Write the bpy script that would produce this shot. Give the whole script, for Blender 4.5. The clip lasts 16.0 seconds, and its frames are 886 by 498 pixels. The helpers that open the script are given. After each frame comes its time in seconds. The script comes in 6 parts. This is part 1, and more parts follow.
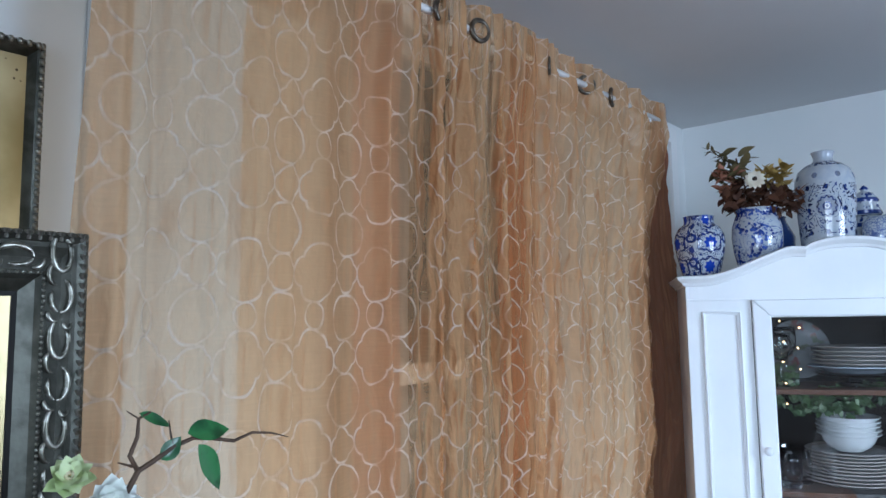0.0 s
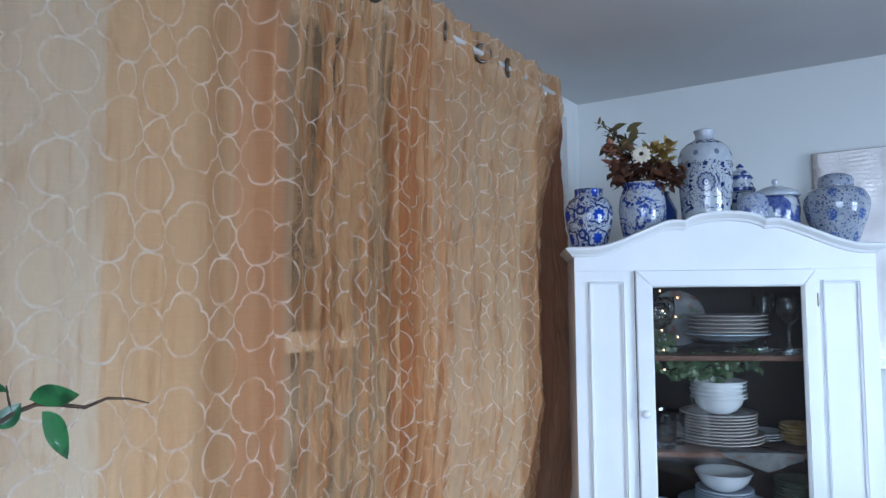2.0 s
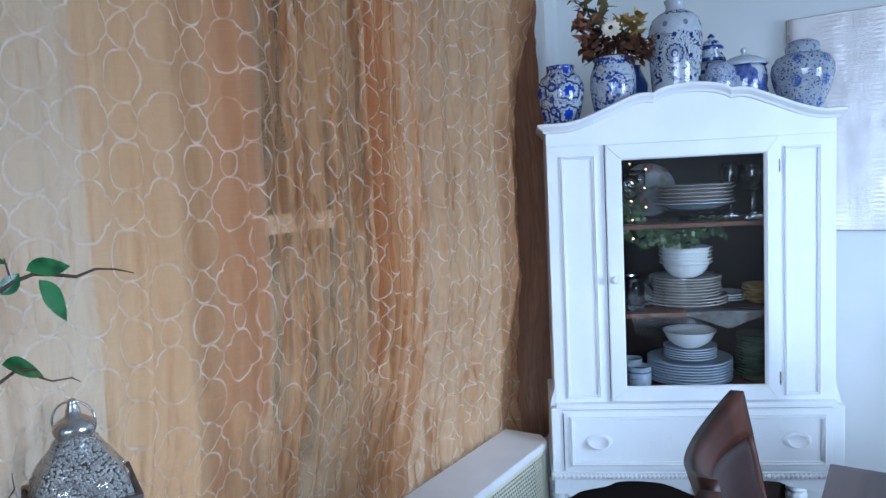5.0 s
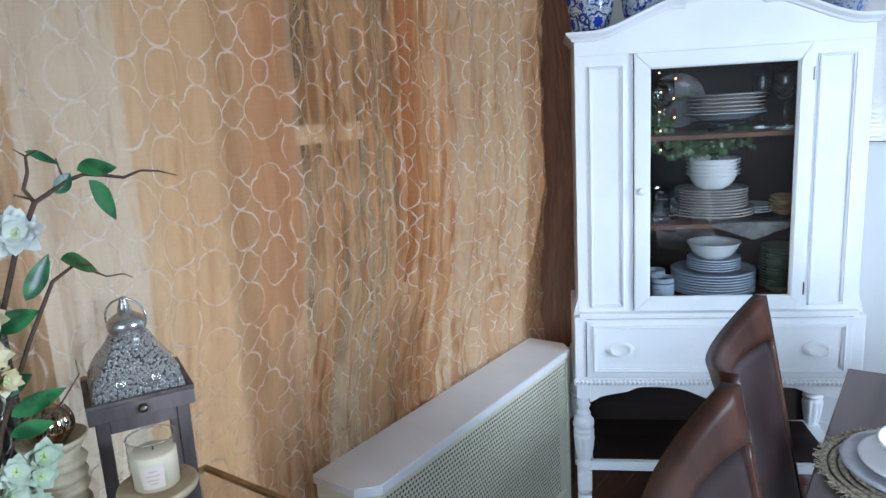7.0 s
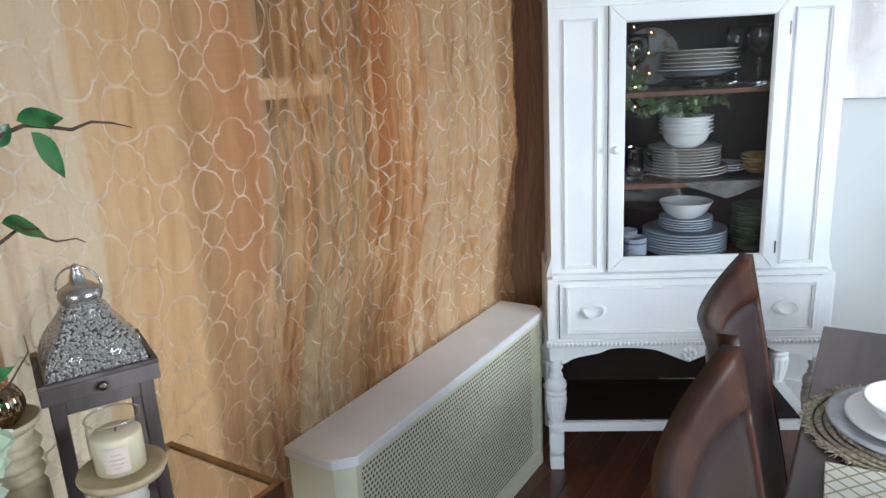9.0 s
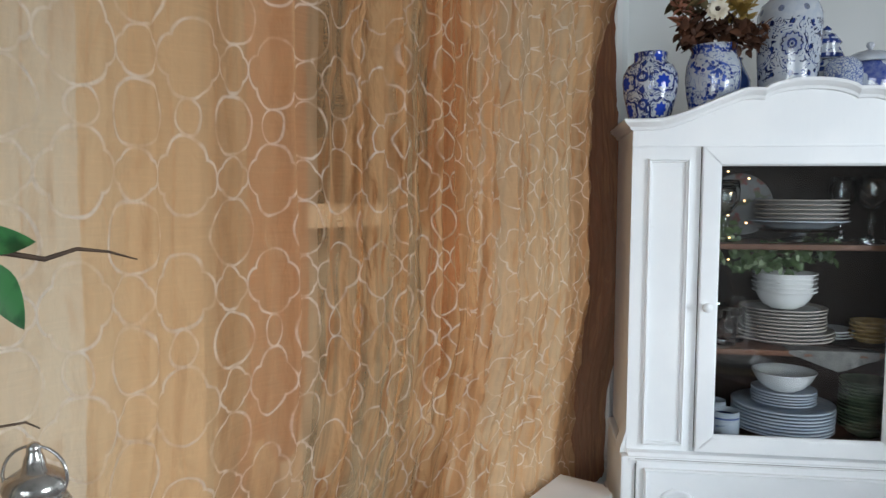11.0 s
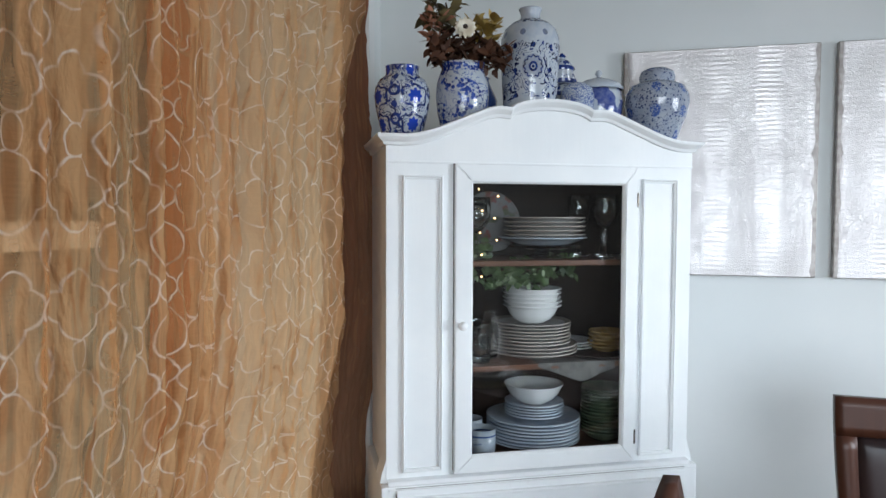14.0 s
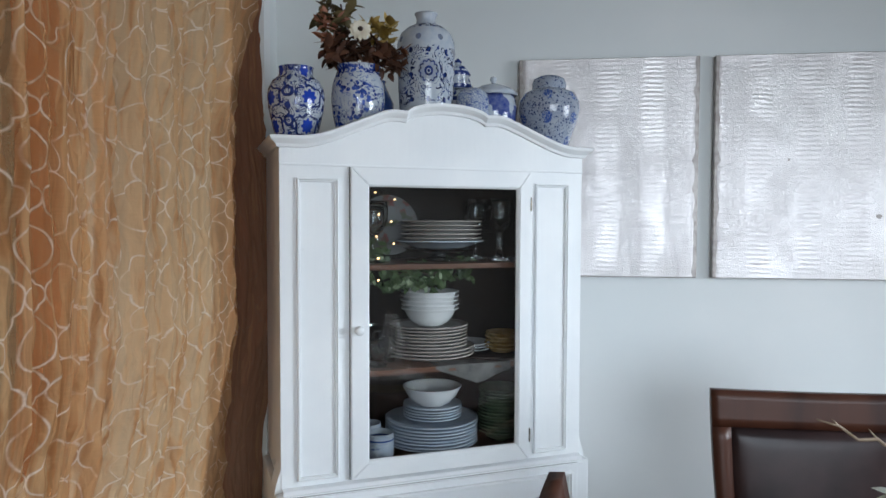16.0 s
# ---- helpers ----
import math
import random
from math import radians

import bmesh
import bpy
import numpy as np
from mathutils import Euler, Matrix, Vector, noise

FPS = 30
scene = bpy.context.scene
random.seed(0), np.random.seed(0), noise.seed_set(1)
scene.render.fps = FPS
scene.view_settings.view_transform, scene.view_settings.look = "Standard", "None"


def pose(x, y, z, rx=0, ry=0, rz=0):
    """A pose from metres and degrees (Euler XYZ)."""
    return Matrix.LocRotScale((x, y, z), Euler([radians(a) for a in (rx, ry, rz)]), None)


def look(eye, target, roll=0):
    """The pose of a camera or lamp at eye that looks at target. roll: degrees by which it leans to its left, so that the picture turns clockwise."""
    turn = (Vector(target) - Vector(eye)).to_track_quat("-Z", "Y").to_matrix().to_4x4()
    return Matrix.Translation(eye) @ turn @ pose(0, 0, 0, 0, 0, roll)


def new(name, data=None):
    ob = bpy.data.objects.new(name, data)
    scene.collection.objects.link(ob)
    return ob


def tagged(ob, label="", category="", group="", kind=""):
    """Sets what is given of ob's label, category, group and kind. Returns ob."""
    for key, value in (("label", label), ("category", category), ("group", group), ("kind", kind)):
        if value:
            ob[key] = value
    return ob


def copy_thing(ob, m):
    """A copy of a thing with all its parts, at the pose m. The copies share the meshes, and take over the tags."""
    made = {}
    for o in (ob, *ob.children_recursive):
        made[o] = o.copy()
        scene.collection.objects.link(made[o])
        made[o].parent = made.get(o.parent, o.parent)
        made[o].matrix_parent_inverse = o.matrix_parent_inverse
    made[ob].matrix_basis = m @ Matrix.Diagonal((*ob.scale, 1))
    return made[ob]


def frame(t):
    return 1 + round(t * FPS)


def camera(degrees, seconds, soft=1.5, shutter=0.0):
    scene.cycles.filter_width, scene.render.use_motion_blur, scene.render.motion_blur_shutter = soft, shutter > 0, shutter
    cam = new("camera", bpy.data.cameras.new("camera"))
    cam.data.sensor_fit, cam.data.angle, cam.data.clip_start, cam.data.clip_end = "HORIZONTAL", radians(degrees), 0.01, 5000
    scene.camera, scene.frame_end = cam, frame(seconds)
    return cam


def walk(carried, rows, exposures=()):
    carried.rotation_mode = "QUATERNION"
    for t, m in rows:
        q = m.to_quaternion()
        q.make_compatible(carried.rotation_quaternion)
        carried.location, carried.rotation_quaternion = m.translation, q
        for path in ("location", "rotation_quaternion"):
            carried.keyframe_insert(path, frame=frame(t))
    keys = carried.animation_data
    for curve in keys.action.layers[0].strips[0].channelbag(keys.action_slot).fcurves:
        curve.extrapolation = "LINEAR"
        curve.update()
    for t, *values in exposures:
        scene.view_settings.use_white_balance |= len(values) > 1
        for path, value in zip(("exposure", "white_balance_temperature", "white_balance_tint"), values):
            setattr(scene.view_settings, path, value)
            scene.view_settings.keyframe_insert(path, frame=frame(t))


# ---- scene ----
cam = camera(64.7, 16.0)
PATH = [
    (0, (0.072, 0.232, 1.564), (-1.235, 1.731, 1.767), -0.8),
    (0.5, (0.081, 0.25, 1.557), (-1.229, 1.755, 1.691), -1.5),
    (1, (0.082, 0.265, 1.554), (-1.176, 1.817, 1.663), -0.7),
    (1.5, (0.081, 0.271, 1.547), (-1.096, 1.883, 1.68), 0.2),
    (2, (0.085, 0.275, 1.546), (-1.012, 1.942, 1.673), -0.5),
    (2.5, (0.093, 0.27, 1.537), (-0.944, 1.977, 1.643), -1.1),
    (3, (0.098, 0.258, 1.528), (-0.91, 1.984, 1.586), -1.0),
    (3.5, (0.102, 0.259, 1.523), (-0.897, 1.991, 1.516), -2.5),
    (4, (0.119, 0.26, 1.514), (-0.867, 1.999, 1.443), -2.4),
    (4.5, (0.162, 0.253, 1.517), (-0.875, 1.959, 1.397), -2.2),
    (5, (0.205, 0.235, 1.518), (-0.901, 1.89, 1.328), -2.9),
    (5.2, (0.215, 0.226, 1.514), (-0.906, 1.869, 1.299), -2.9),
    (7.5, (0.199, 0.199, 1.49), (-0.936, 1.781, 1.033), -3.5),
    (8, (0.15, 0.215, 1.482), (-0.912, 1.83, 0.968), -3.7),
    (8.2, (0.142, 0.216, 1.479), (-0.897, 1.838, 0.942), -3.8),
    (10.3, (-0.022, 0.321, 1.473), (-1.09, 1.977, 1.13), -0.5),
    (10.5, (-0.069, 0.34, 1.475), (-1.146, 2.0, 1.181), 0.1),
    (11, (-0.121, 0.443, 1.469), (-1.244, 2.092, 1.323), 0.2),
    (11.5, (-0.097, 0.528, 1.463), (-1.165, 2.218, 1.409), 0.8),
    (12, (-0.13, 0.563, 1.464), (-1.035, 2.346, 1.456), 1.0),
    (12.5, (-0.173, 0.585, 1.473), (-0.897, 2.45, 1.494), 0.4),
    (13, (-0.179, 0.589, 1.467), (-0.814, 2.485, 1.438), -0.5),
    (13.5, (-0.173, 0.591, 1.463), (-0.748, 2.505, 1.393), -0.3),
    (14, (-0.163, 0.592, 1.466), (-0.675, 2.523, 1.375), 0.2),
    (14.5, (-0.156, 0.595, 1.466), (-0.595, 2.544, 1.375), 0.4),
    (15, (-0.154, 0.6, 1.469), (-0.513, 2.566, 1.379), 0.4),
    (15.5, (-0.143, 0.602, 1.467), (-0.446, 2.577, 1.381), 0.3),
    (16, (-0.134, 0.602, 1.467), (-0.387, 2.584, 1.386), 0.2),
]
# the camera's automatic white balance: cool at first, warmer by the floor, cooler again at the end
BALANCE = [(0, 0.04, 5250, 10), (2.5, 0.0, 5150, 10), (5.2, 0.06, 4950, 10), (7.4, 0.18, 5600, 10), (8.2, 0.20, 5950, 10), (10.3, 0.04, 6250, 10), (11.5, -0.04, 6350, 10), (12.5, 0.0, 6350, 10), (14, -0.04, 6250, 10), (16, -0.25, 6150, 10)]
walk(cam, [(t, look(eye, target, roll)) for t, eye, target, roll in PATH], BALANCE)

# ---- world and light ----
EXPOSURE = 0.0
scene.view_settings.exposure = EXPOSURE
world = bpy.data.worlds.new("sky")
scene.world = world
world.use_nodes = True
wn = world.node_tree.nodes
sky = wn.new("ShaderNodeTexSky")
sky.sky_type, sky.sun_disc, sky.sun_elevation, sky.sun_rotation = "NISHITA", False, radians(38), radians(200)
wn["Background"].inputs["Strength"].default_value = 0.1
world.node_tree.links.new(sky.outputs[0], wn["Background"].inputs["Color"])

# room: curtain wall at WX, end wall at BY, ceiling at CZ
WX, BY, CZ, EX, SY = -1.135, 3.265, 2.405, 2.7, -2.3


def area_lamp(name, m, sx, sy, watts, colour, spread):
    data = bpy.data.lights.new(name, "AREA")
    data.shape, data.size, data.size_y, data.energy, data.color = "RECTANGLE", sx, sy, watts, colour
    data.spread = radians(spread)
    ob = new(name, data)
    ob.matrix_world = m
    return ob


# daylight slanting down from the sky through the windows at the camera's back and side
area_lamp("daylight_rear", look((1.40, SY + 0.06, 1.61), (1.10, 2, 0.25)), 2.4, 1.5, 38, (0.85, 0.93, 1.0), 85)
area_lamp("daylight_east", look((EX - 0.06, 1.55, 1.50), (EX - 1, 1.60, 1.15)), 1.3, 1.1, 40, (0.88, 0.945, 1.0), 110)


# ---- materials ----
class Sock:
    """A value in a node tree, with arithmetic."""

    def __init__(self, tree, out):
        self.tree, self.out = tree, out

    def op(self, kind, *others, clamp=False):
        node = self.tree.nodes.new("ShaderNodeMath")
        node.operation, node.use_clamp = kind, clamp
        for slot, v in zip(node.inputs, (self, *others)):
            if isinstance(v, Sock):
                self.tree.links.new(v.out, slot)
            else:
                slot.default_value = v
        return Sock(self.tree, node.outputs[0])

    def __add__(self, o): return self.op("ADD", o)
    def __sub__(self, o): return self.op("SUBTRACT", o)
    def __mul__(self, o): return self.op("MULTIPLY", o)
    def abs(self): return self.op("ABSOLUTE")
    def min(self, o): return self.op("MINIMUM", o)
    def max(self, o): return self.op("MAXIMUM", o)
    def below(self, a, b):
        """1 where the value is under the lesser of a and b, falling to 0 at the greater."""
        a, b = min(a, b), max(a, b)
        node = self.tree.nodes.new("ShaderNodeMapRange")
        node.interpolation_type = "SMOOTHSTEP"
        self.tree.links.new(self.out, node.inputs[0])
        node.inputs[1].default_value, node.inputs[2].default_value = a, b
        node.inputs[3].default_value, node.inputs[4].default_value = 1, 0
        return Sock(self.tree, node.outputs[0])

    def fold(self, period):
        """The distance from the nearest multiple of period, signed."""
        return self.op("DIVIDE", period).op("ADD", 0.5).op("FRACT").op("SUBTRACT", 0.5).op("MULTIPLY", period)


def length2(a, b):
    return (a * a + b * b).op("SQRT")


class Mat:
    def __init__(self, name, colour=(0.8, 0.8, 0.8), rough=0.5, metal=0.0, coat=0.0):
        self.mat = bpy.data.materials.new(name)
        self.mat.use_nodes = True
        self.tree = self.mat.node_tree
        self.bsdf = self.tree.nodes["Principled BSDF"]
        self.bsdf.inputs["Base Color"].default_value = (*colour, 1)
        self.bsdf.inputs["Roughness"].default_value = rough
        self.bsdf.inputs["Metallic"].default_value = metal
        self.bsdf.inputs["Coat Weight"].default_value = coat
        self.coord = self.tree.nodes.new("ShaderNodeTexCoord")

    def link(self, a, b):
        self.tree.links.new(a.out if isinstance(a, Sock) else a, b)

    def sep(self, kind="Object"):
        node = self.tree.nodes.new("ShaderNodeSeparateXYZ")
        self.link(self.coord.outputs[kind], node.inputs[0])
        return [Sock(self.tree, o) for o in node.outputs]

    def noise(self, scale, detail=4, kind="Object", stretch=(1, 1, 1), distort=0.0, rough=0.5):
        mp = self.tree.nodes.new("ShaderNodeMapping")
        mp.inputs["Scale"].default_value = stretch
        self.link(self.coord.outputs[kind], mp.inputs[0])
        n = self.tree.nodes.new("ShaderNodeTexNoise")
        n.inputs["Scale"].default_value, n.inputs["Detail"].default_value = scale, detail
        n.inputs["Distortion"].default_value, n.inputs["Roughness"].default_value = distort, rough
        self.link(mp.outputs[0], n.inputs["Vector"])
        return Sock(self.tree, n.outputs["Fac"])

    def cells(self, scale, kind="Object", feature="F1", stretch=(1, 1, 1), out="Distance"):
        mp = self.tree.nodes.new("ShaderNodeMapping")
        mp.inputs["Scale"].default_value = stretch
        self.link(self.coord.outputs[kind], mp.inputs[0])
        n = self.tree.nodes.new("ShaderNodeTexVoronoi")
        n.feature = feature
        n.inputs["Scale"].default_value = scale
        self.link(mp.outputs[0], n.inputs["Vector"])
        return Sock(self.tree, n.outputs[out])

    def mix(self, fac, a, b):
        node = self.tree.nodes.new("ShaderNodeMix")
        node.data_type = "RGBA"
        for slot, v in ((node.inputs[0], fac), (node.inputs[6], a), (node.inputs[7], b)):
            if isinstance(v, Sock):
                self.link(v, slot)
            elif isinstance(v, (int, float)):
                slot.default_value = v
            else:
                slot.default_value = (*v, 1)
        return Sock(self.tree, node.outputs[2])

    def colour(self, sock):
        self.link(sock, self.bsdf.inputs["Base Color"])
        return self

    def rough(self, sock):
        self.link(sock, self.bsdf.inputs["Roughness"])
        return self

    def bump(self, height, strength=0.3, distance=0.002):
        b = self.tree.nodes.new("ShaderNodeBump")
        b.inputs["Strength"].default_value, b.inputs["Distance"].default_value = strength, distance
        self.link(height, b.inputs["Height"])
        self.link(b.outputs[0], self.bsdf.inputs["Normal"])
        return self

    def varied(self, scale, low, high, bump=0.0, stretch=(1, 1, 1), detail=5, distance=0.002):
        n = self.noise(scale, detail, stretch=stretch)
        self.colour(self.mix(n.below(0.68, 0.32), low, high))
        if bump:
            self.bump(self.noise(scale * 6, 4, stretch=stretch), bump, distance)
        return self


wall_paint = Mat("wall_paint", rough=0.55).varied(1.3, (0.72, 0.755, 0.75), (0.79, 0.81, 0.80), 0.12, distance=0.003).mat
# for the unseen east wall: kept dark so the cabinet glass reflects little
unseen_wall_dark = Mat("unseen_wall_dark", rough=0.6).varied(1.3, (0.15, 0.14, 0.13), (0.19, 0.175, 0.16), 0.1).mat
ceiling_paint = Mat("ceiling_paint", rough=0.7).varied(1.1, (0.62, 0.63, 0.635), (0.68, 0.69, 0.695), 0.1).mat
trim_paint = Mat("trim_paint", rough=0.4).varied(3, (0.76, 0.77, 0.76), (0.82, 0.82, 0.81), 0.08).mat

m = Mat("cabinet_paint", rough=0.42)
chips = m.noise(38, 6).below(0.33, 0.30)
m.colour(m.mix(chips * 0.06, m.mix(m.noise(5, 5).below(0.7, 0.3), (0.77, 0.80, 0.81), (0.83, 0.85, 0.85)), (0.42, 0.38, 0.33)))
m.bump(m.noise(60, 4, stretch=(1, 1, 0.12)), 0.25, 0.0015)
cabinet_paint = m.mat

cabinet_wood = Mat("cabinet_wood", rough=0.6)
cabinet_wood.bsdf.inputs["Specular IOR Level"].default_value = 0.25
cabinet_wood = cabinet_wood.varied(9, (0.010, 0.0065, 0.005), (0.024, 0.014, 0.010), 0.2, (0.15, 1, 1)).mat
shelf_wood = Mat("shelf_wood", rough=0.35).varied(14, (0.09, 0.037, 0.02), (0.16, 0.068, 0.034), 0.15, (0.1, 1, 1)).mat
m = Mat("floor_wood", rough=0.28, coat=0.25)
info = m.tree.nodes.new("ShaderNodeObjectInfo")
shade = m.mix(Sock(m.tree, info.outputs["Random"]), (0.075, 0.024, 0.012), (0.14, 0.05, 0.024))
grain = m.noise(26, 6, stretch=(1, 0.05, 1))
m.colour(m.mix(grain.below(0.62, 0.4) * 0.5, shade, (0.04, 0.013, 0.008))).bump(grain, 0.1, 0.001)
floor_wood = m.mat

m = Mat("chair_wood", rough=0.30)
m.bsdf.inputs["Specular IOR Level"].default_value = 0.30
g = m.noise(14, 5, stretch=(1, 1, 0.1))
m.colour(m.mix(g.below(0.65, 0.38), (0.030, 0.0105, 0.0065), (0.058, 0.021, 0.0115)))
m.rough(m.noise(5, 3) * 0.10 + 0.33)
chair_wood = m.mat
m = Mat("leather", rough=0.34, coat=0.04)
m.bsdf.inputs["Coat Roughness"].default_value = 0.35
m.bsdf.inputs["Specular IOR Level"].default_value = 0.24
m.colour(m.mix(m.noise(7, 5).below(0.66, 0.36), (0.016, 0.0095, 0.0095), (0.032, 0.018, 0.017)))
m.bump(m.cells(420, feature="DISTANCE_TO_EDGE"), 0.25, 0.0006)
leather = m.mat
m = Mat("table_wood", rough=0.40, coat=0.1)
g = m.noise(12, 6, stretch=(1, 0.08, 1))
m.colour(m.mix(g.below(0.64, 0.4), (0.040, 0.022, 0.019), (0.085, 0.048, 0.040)))
table_wood = m.mat

enamel = Mat("enamel", rough=0.5).varied(6, (0.79, 0.80, 0.80), (0.85, 0.86, 0.86), 0.05).mat
cream_metal = Mat("cream_metal", rough=0.42).varied(5, (0.68, 0.675, 0.51), (0.76, 0.75, 0.58), 0.06).mat
dark_void = Mat("dark_void", (0.035, 0.04, 0.035), 0.8).mat
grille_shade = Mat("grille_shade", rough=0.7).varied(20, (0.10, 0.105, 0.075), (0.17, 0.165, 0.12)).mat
rod_white = Mat("rod_white", (0.80, 0.80, 0.79), 0.3).mat
bronze = Mat("bronze", rough=0.32, metal=0.9).varied(60, (0.10, 0.085, 0.07), (0.20, 0.17, 0.13), 0.1).mat

# glass
def glass_mat(name, tint=(1, 1, 1), rough=0.0):
    mt = Mat(name, tint, rough)
    mt.bsdf.inputs["Transmission Weight"].default_value = 1
    mt.bsdf.inputs["IOR"].default_value = 1.45
    return mt.mat


def pane_mat(name, tint):
    """A thin flat pane: mostly clear, with a Fresnel gloss."""
    mt = bpy.data.materials.new(name)
    mt.use_nodes = True
    nt = mt.node_tree
    nt.nodes.remove(nt.nodes["Principled BSDF"])
    clear, shiny, mixer, face, power, scaled = (nt.nodes.new(k) for k in ("ShaderNodeBsdfTransparent", "ShaderNodeBsdfGlossy", "ShaderNodeMixShader", "ShaderNodeLayerWeight", "ShaderNodeMath", "ShaderNodeMath"))
    clear.inputs[0].default_value = (*tint, 1)
    shiny.inputs["Roughness"].default_value = 0.02
    face.inputs["Blend"].default_value = 0.5
    power.operation, power.inputs[1].default_value = "POWER", 5.0
    scaled.operation, scaled.inputs[1].default_value, scaled.inputs[2].default_value = "MULTIPLY_ADD", 0.9, 0.085
    for a, b in ((face.outputs["Facing"], power.inputs[0]), (power.outputs[0], scaled.inputs[0]), (scaled.outputs[0], mixer.inputs[0]), (clear.outputs[0], mixer.inputs[1]), (shiny.outputs[0], mixer.inputs[2]), (mixer.outputs[0], nt.nodes["Material Output"].inputs[0])):
        nt.links.new(a, b)
    return mt


pane_glass = pane_mat("pane_glass", (0.92, 0.94, 0.94))
clear_glass = pane_mat("clear_glass", (0.90, 0.93, 0.93))

# curtain cloth: thin apricot voile with a white quatrefoil trellis, laid out on the cloth's own length (u) and height (v)
def curtain_cloth(name, dark, light, clear_share, broad=0.2, fine=0.2, wrinkle=1.0, pull=1.0, fold_shade=0.3, stroke=0.0019):
    m = Mat(name)
    mt = m.mat
    u0, v0, _ = m.sep("UV")
    # the print is pulled about by the crumpled cloth
    pull_u = (m.noise(2.6, 1, "UV", (1, 0.5, 1)) - 0.5) * 0.16 + (m.noise(8, 2, "UV") - 0.5) * 0.055 + (m.noise(21, 2, "UV", (1, 0.6, 1)) - 0.5) * 0.012
    pull_v = (m.noise(7, 2, "UV", (1.7, 1, 1)) - 0.5) * 0.070 + (m.noise(19, 2, "UV", (1.3, 1, 1)) - 0.5) * 0.012
    u0, v0 = u0 + pull_u * pull, v0 + pull_v * pull
    PU, PV = 0.182, 0.315
    a, b = u0.fold(PU).abs(), v0.fold(PV).abs()
    e = a * -1.0 + PU / 2
    c = (b - PV / 4).abs()
    # barbed quatrefoils side by side, joined by slim ovals in one column and rings in the next
    tall = length2(a, (c - 0.022).max(0.0)) - 0.0315
    broad = length2((a - 0.024).max(0.0), c * 1.05) - 0.0285
    large = tall.min(broad).abs()
    small = (length2(e, (c - 0.006).max(0.0)) - 0.0270).min(length2((e - 0.017).max(0.0), c * 1.15) - 0.0215).abs()
    ring = (length2(e * 0.92, b) - 0.0430).abs()
    wide = (length2(e * 0.90, b - PV / 2) - 0.0450).abs()
    slim = (length2(a * 1.45, b) - 0.0255).abs()
    line = large.min(small).min(ring).min(wide).min(slim)
    width = m.noise(17, 2, "UV", (1.6, 1, 1)) * stroke
    white = (line - width).below(-0.0012, 0.0024)
    patchy = m.noise(19, 3, "UV", (1.4, 1, 1)).below(0.66, 0.38) * 0.78 + 0.22
    white = white * patchy
    weave = m.noise(900, 2, "UV", (1, 0.12, 1)) * 0.5 + m.noise(900, 2, "UV", (0.12, 1, 1)) * 0.5
    tone = m.noise(5, 3, "UV", (1, 0.22, 1))
    cloth = m.mix(tone.below(0.66, 0.34), dark, light)
    cloth = m.mix(weave.below(0.60, 0.40) * 0.12, cloth, tuple(0.85 * v for v in dark))
    slub = m.noise(230, 2, "UV", (0.07, 1, 1))
    cloth = m.mix(slub.below(0.62, 0.42) * 0.20, cloth, tuple(0.72 * v for v in dark))
    # where the cloth is bunched, strips lying double close the weave along the folds
    broad_band = m.noise(9, 2, "UV", (1, 0.03, 1)).below(0.62, 0.38)
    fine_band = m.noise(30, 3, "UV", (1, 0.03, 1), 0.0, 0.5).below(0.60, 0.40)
    # thin pleats where cloth lies double: closed weave, fold shade painted as deeper colour
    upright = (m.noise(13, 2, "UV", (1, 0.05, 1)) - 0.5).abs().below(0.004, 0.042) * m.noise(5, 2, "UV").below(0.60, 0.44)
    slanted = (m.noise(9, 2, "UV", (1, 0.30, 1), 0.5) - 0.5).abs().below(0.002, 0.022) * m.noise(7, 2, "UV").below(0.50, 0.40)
    pleat = upright.max(slanted * 0.8).max((fine_band * -1.0 + 1.0) * (0.08 + 0.7 * fine)) * fold_shade
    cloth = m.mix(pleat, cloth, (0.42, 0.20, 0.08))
    sheer = clear_share > 0.1
    col = m.mix(white * 0.8, cloth, (0.88, 0.80, 0.70) if sheer else (0.20, 0.10, 0.065))
    nt = m.tree
    nt.nodes.remove(m.bsdf)
    bump = nt.nodes.new("ShaderNodeBump")
    bump.inputs["Strength"].default_value, bump.inputs["Distance"].default_value = 0.8, 0.010 * wrinkle
    crease = m.noise(30, 3, "UV", (1, 0.45, 1), 0.3, 0.5)
    m.link(crease + m.noise(11, 2, "UV", (1, 0.5, 1)) * 0.8 + weave * 0.04, bump.inputs["Height"])
    front, back, clear = (nt.nodes.new(k) for k in ("ShaderNodeBsdfDiffuse", "ShaderNodeBsdfTranslucent", "ShaderNodeBsdfTransparent"))
    m.link(col, front.inputs[0])
    m.link(m.mix(0.3, col, (0.92, 0.72, 0.53)), back.inputs[0])
    clear.inputs[0].default_value = (0.96, 0.795, 0.61, 1)
    for sh in (front, back):
        m.link(bump.outputs[0], sh.inputs["Normal"])
    mixa, mixb = nt.nodes.new("ShaderNodeMixShader"), nt.nodes.new("ShaderNodeMixShader")
    mixa.inputs[0].default_value = 0.42 if sheer else 0.2
    m.link(front.outputs[0], mixa.inputs[1])
    m.link(back.outputs[0], mixa.inputs[2])
    open_weave = (broad_band - 0.5) * broad + (fine_band - 0.5) * fine - pleat * 0.45 + clear_share
    m.link(open_weave * (white * -0.72 + 1.0) + (weave - 0.5) * 0.06 + (slub - 0.5) * 0.22, mixb.inputs[0])
    m.link(mixa.outputs[0], mixb.inputs[1])
    m.link(clear.outputs[0], mixb.inputs[2])
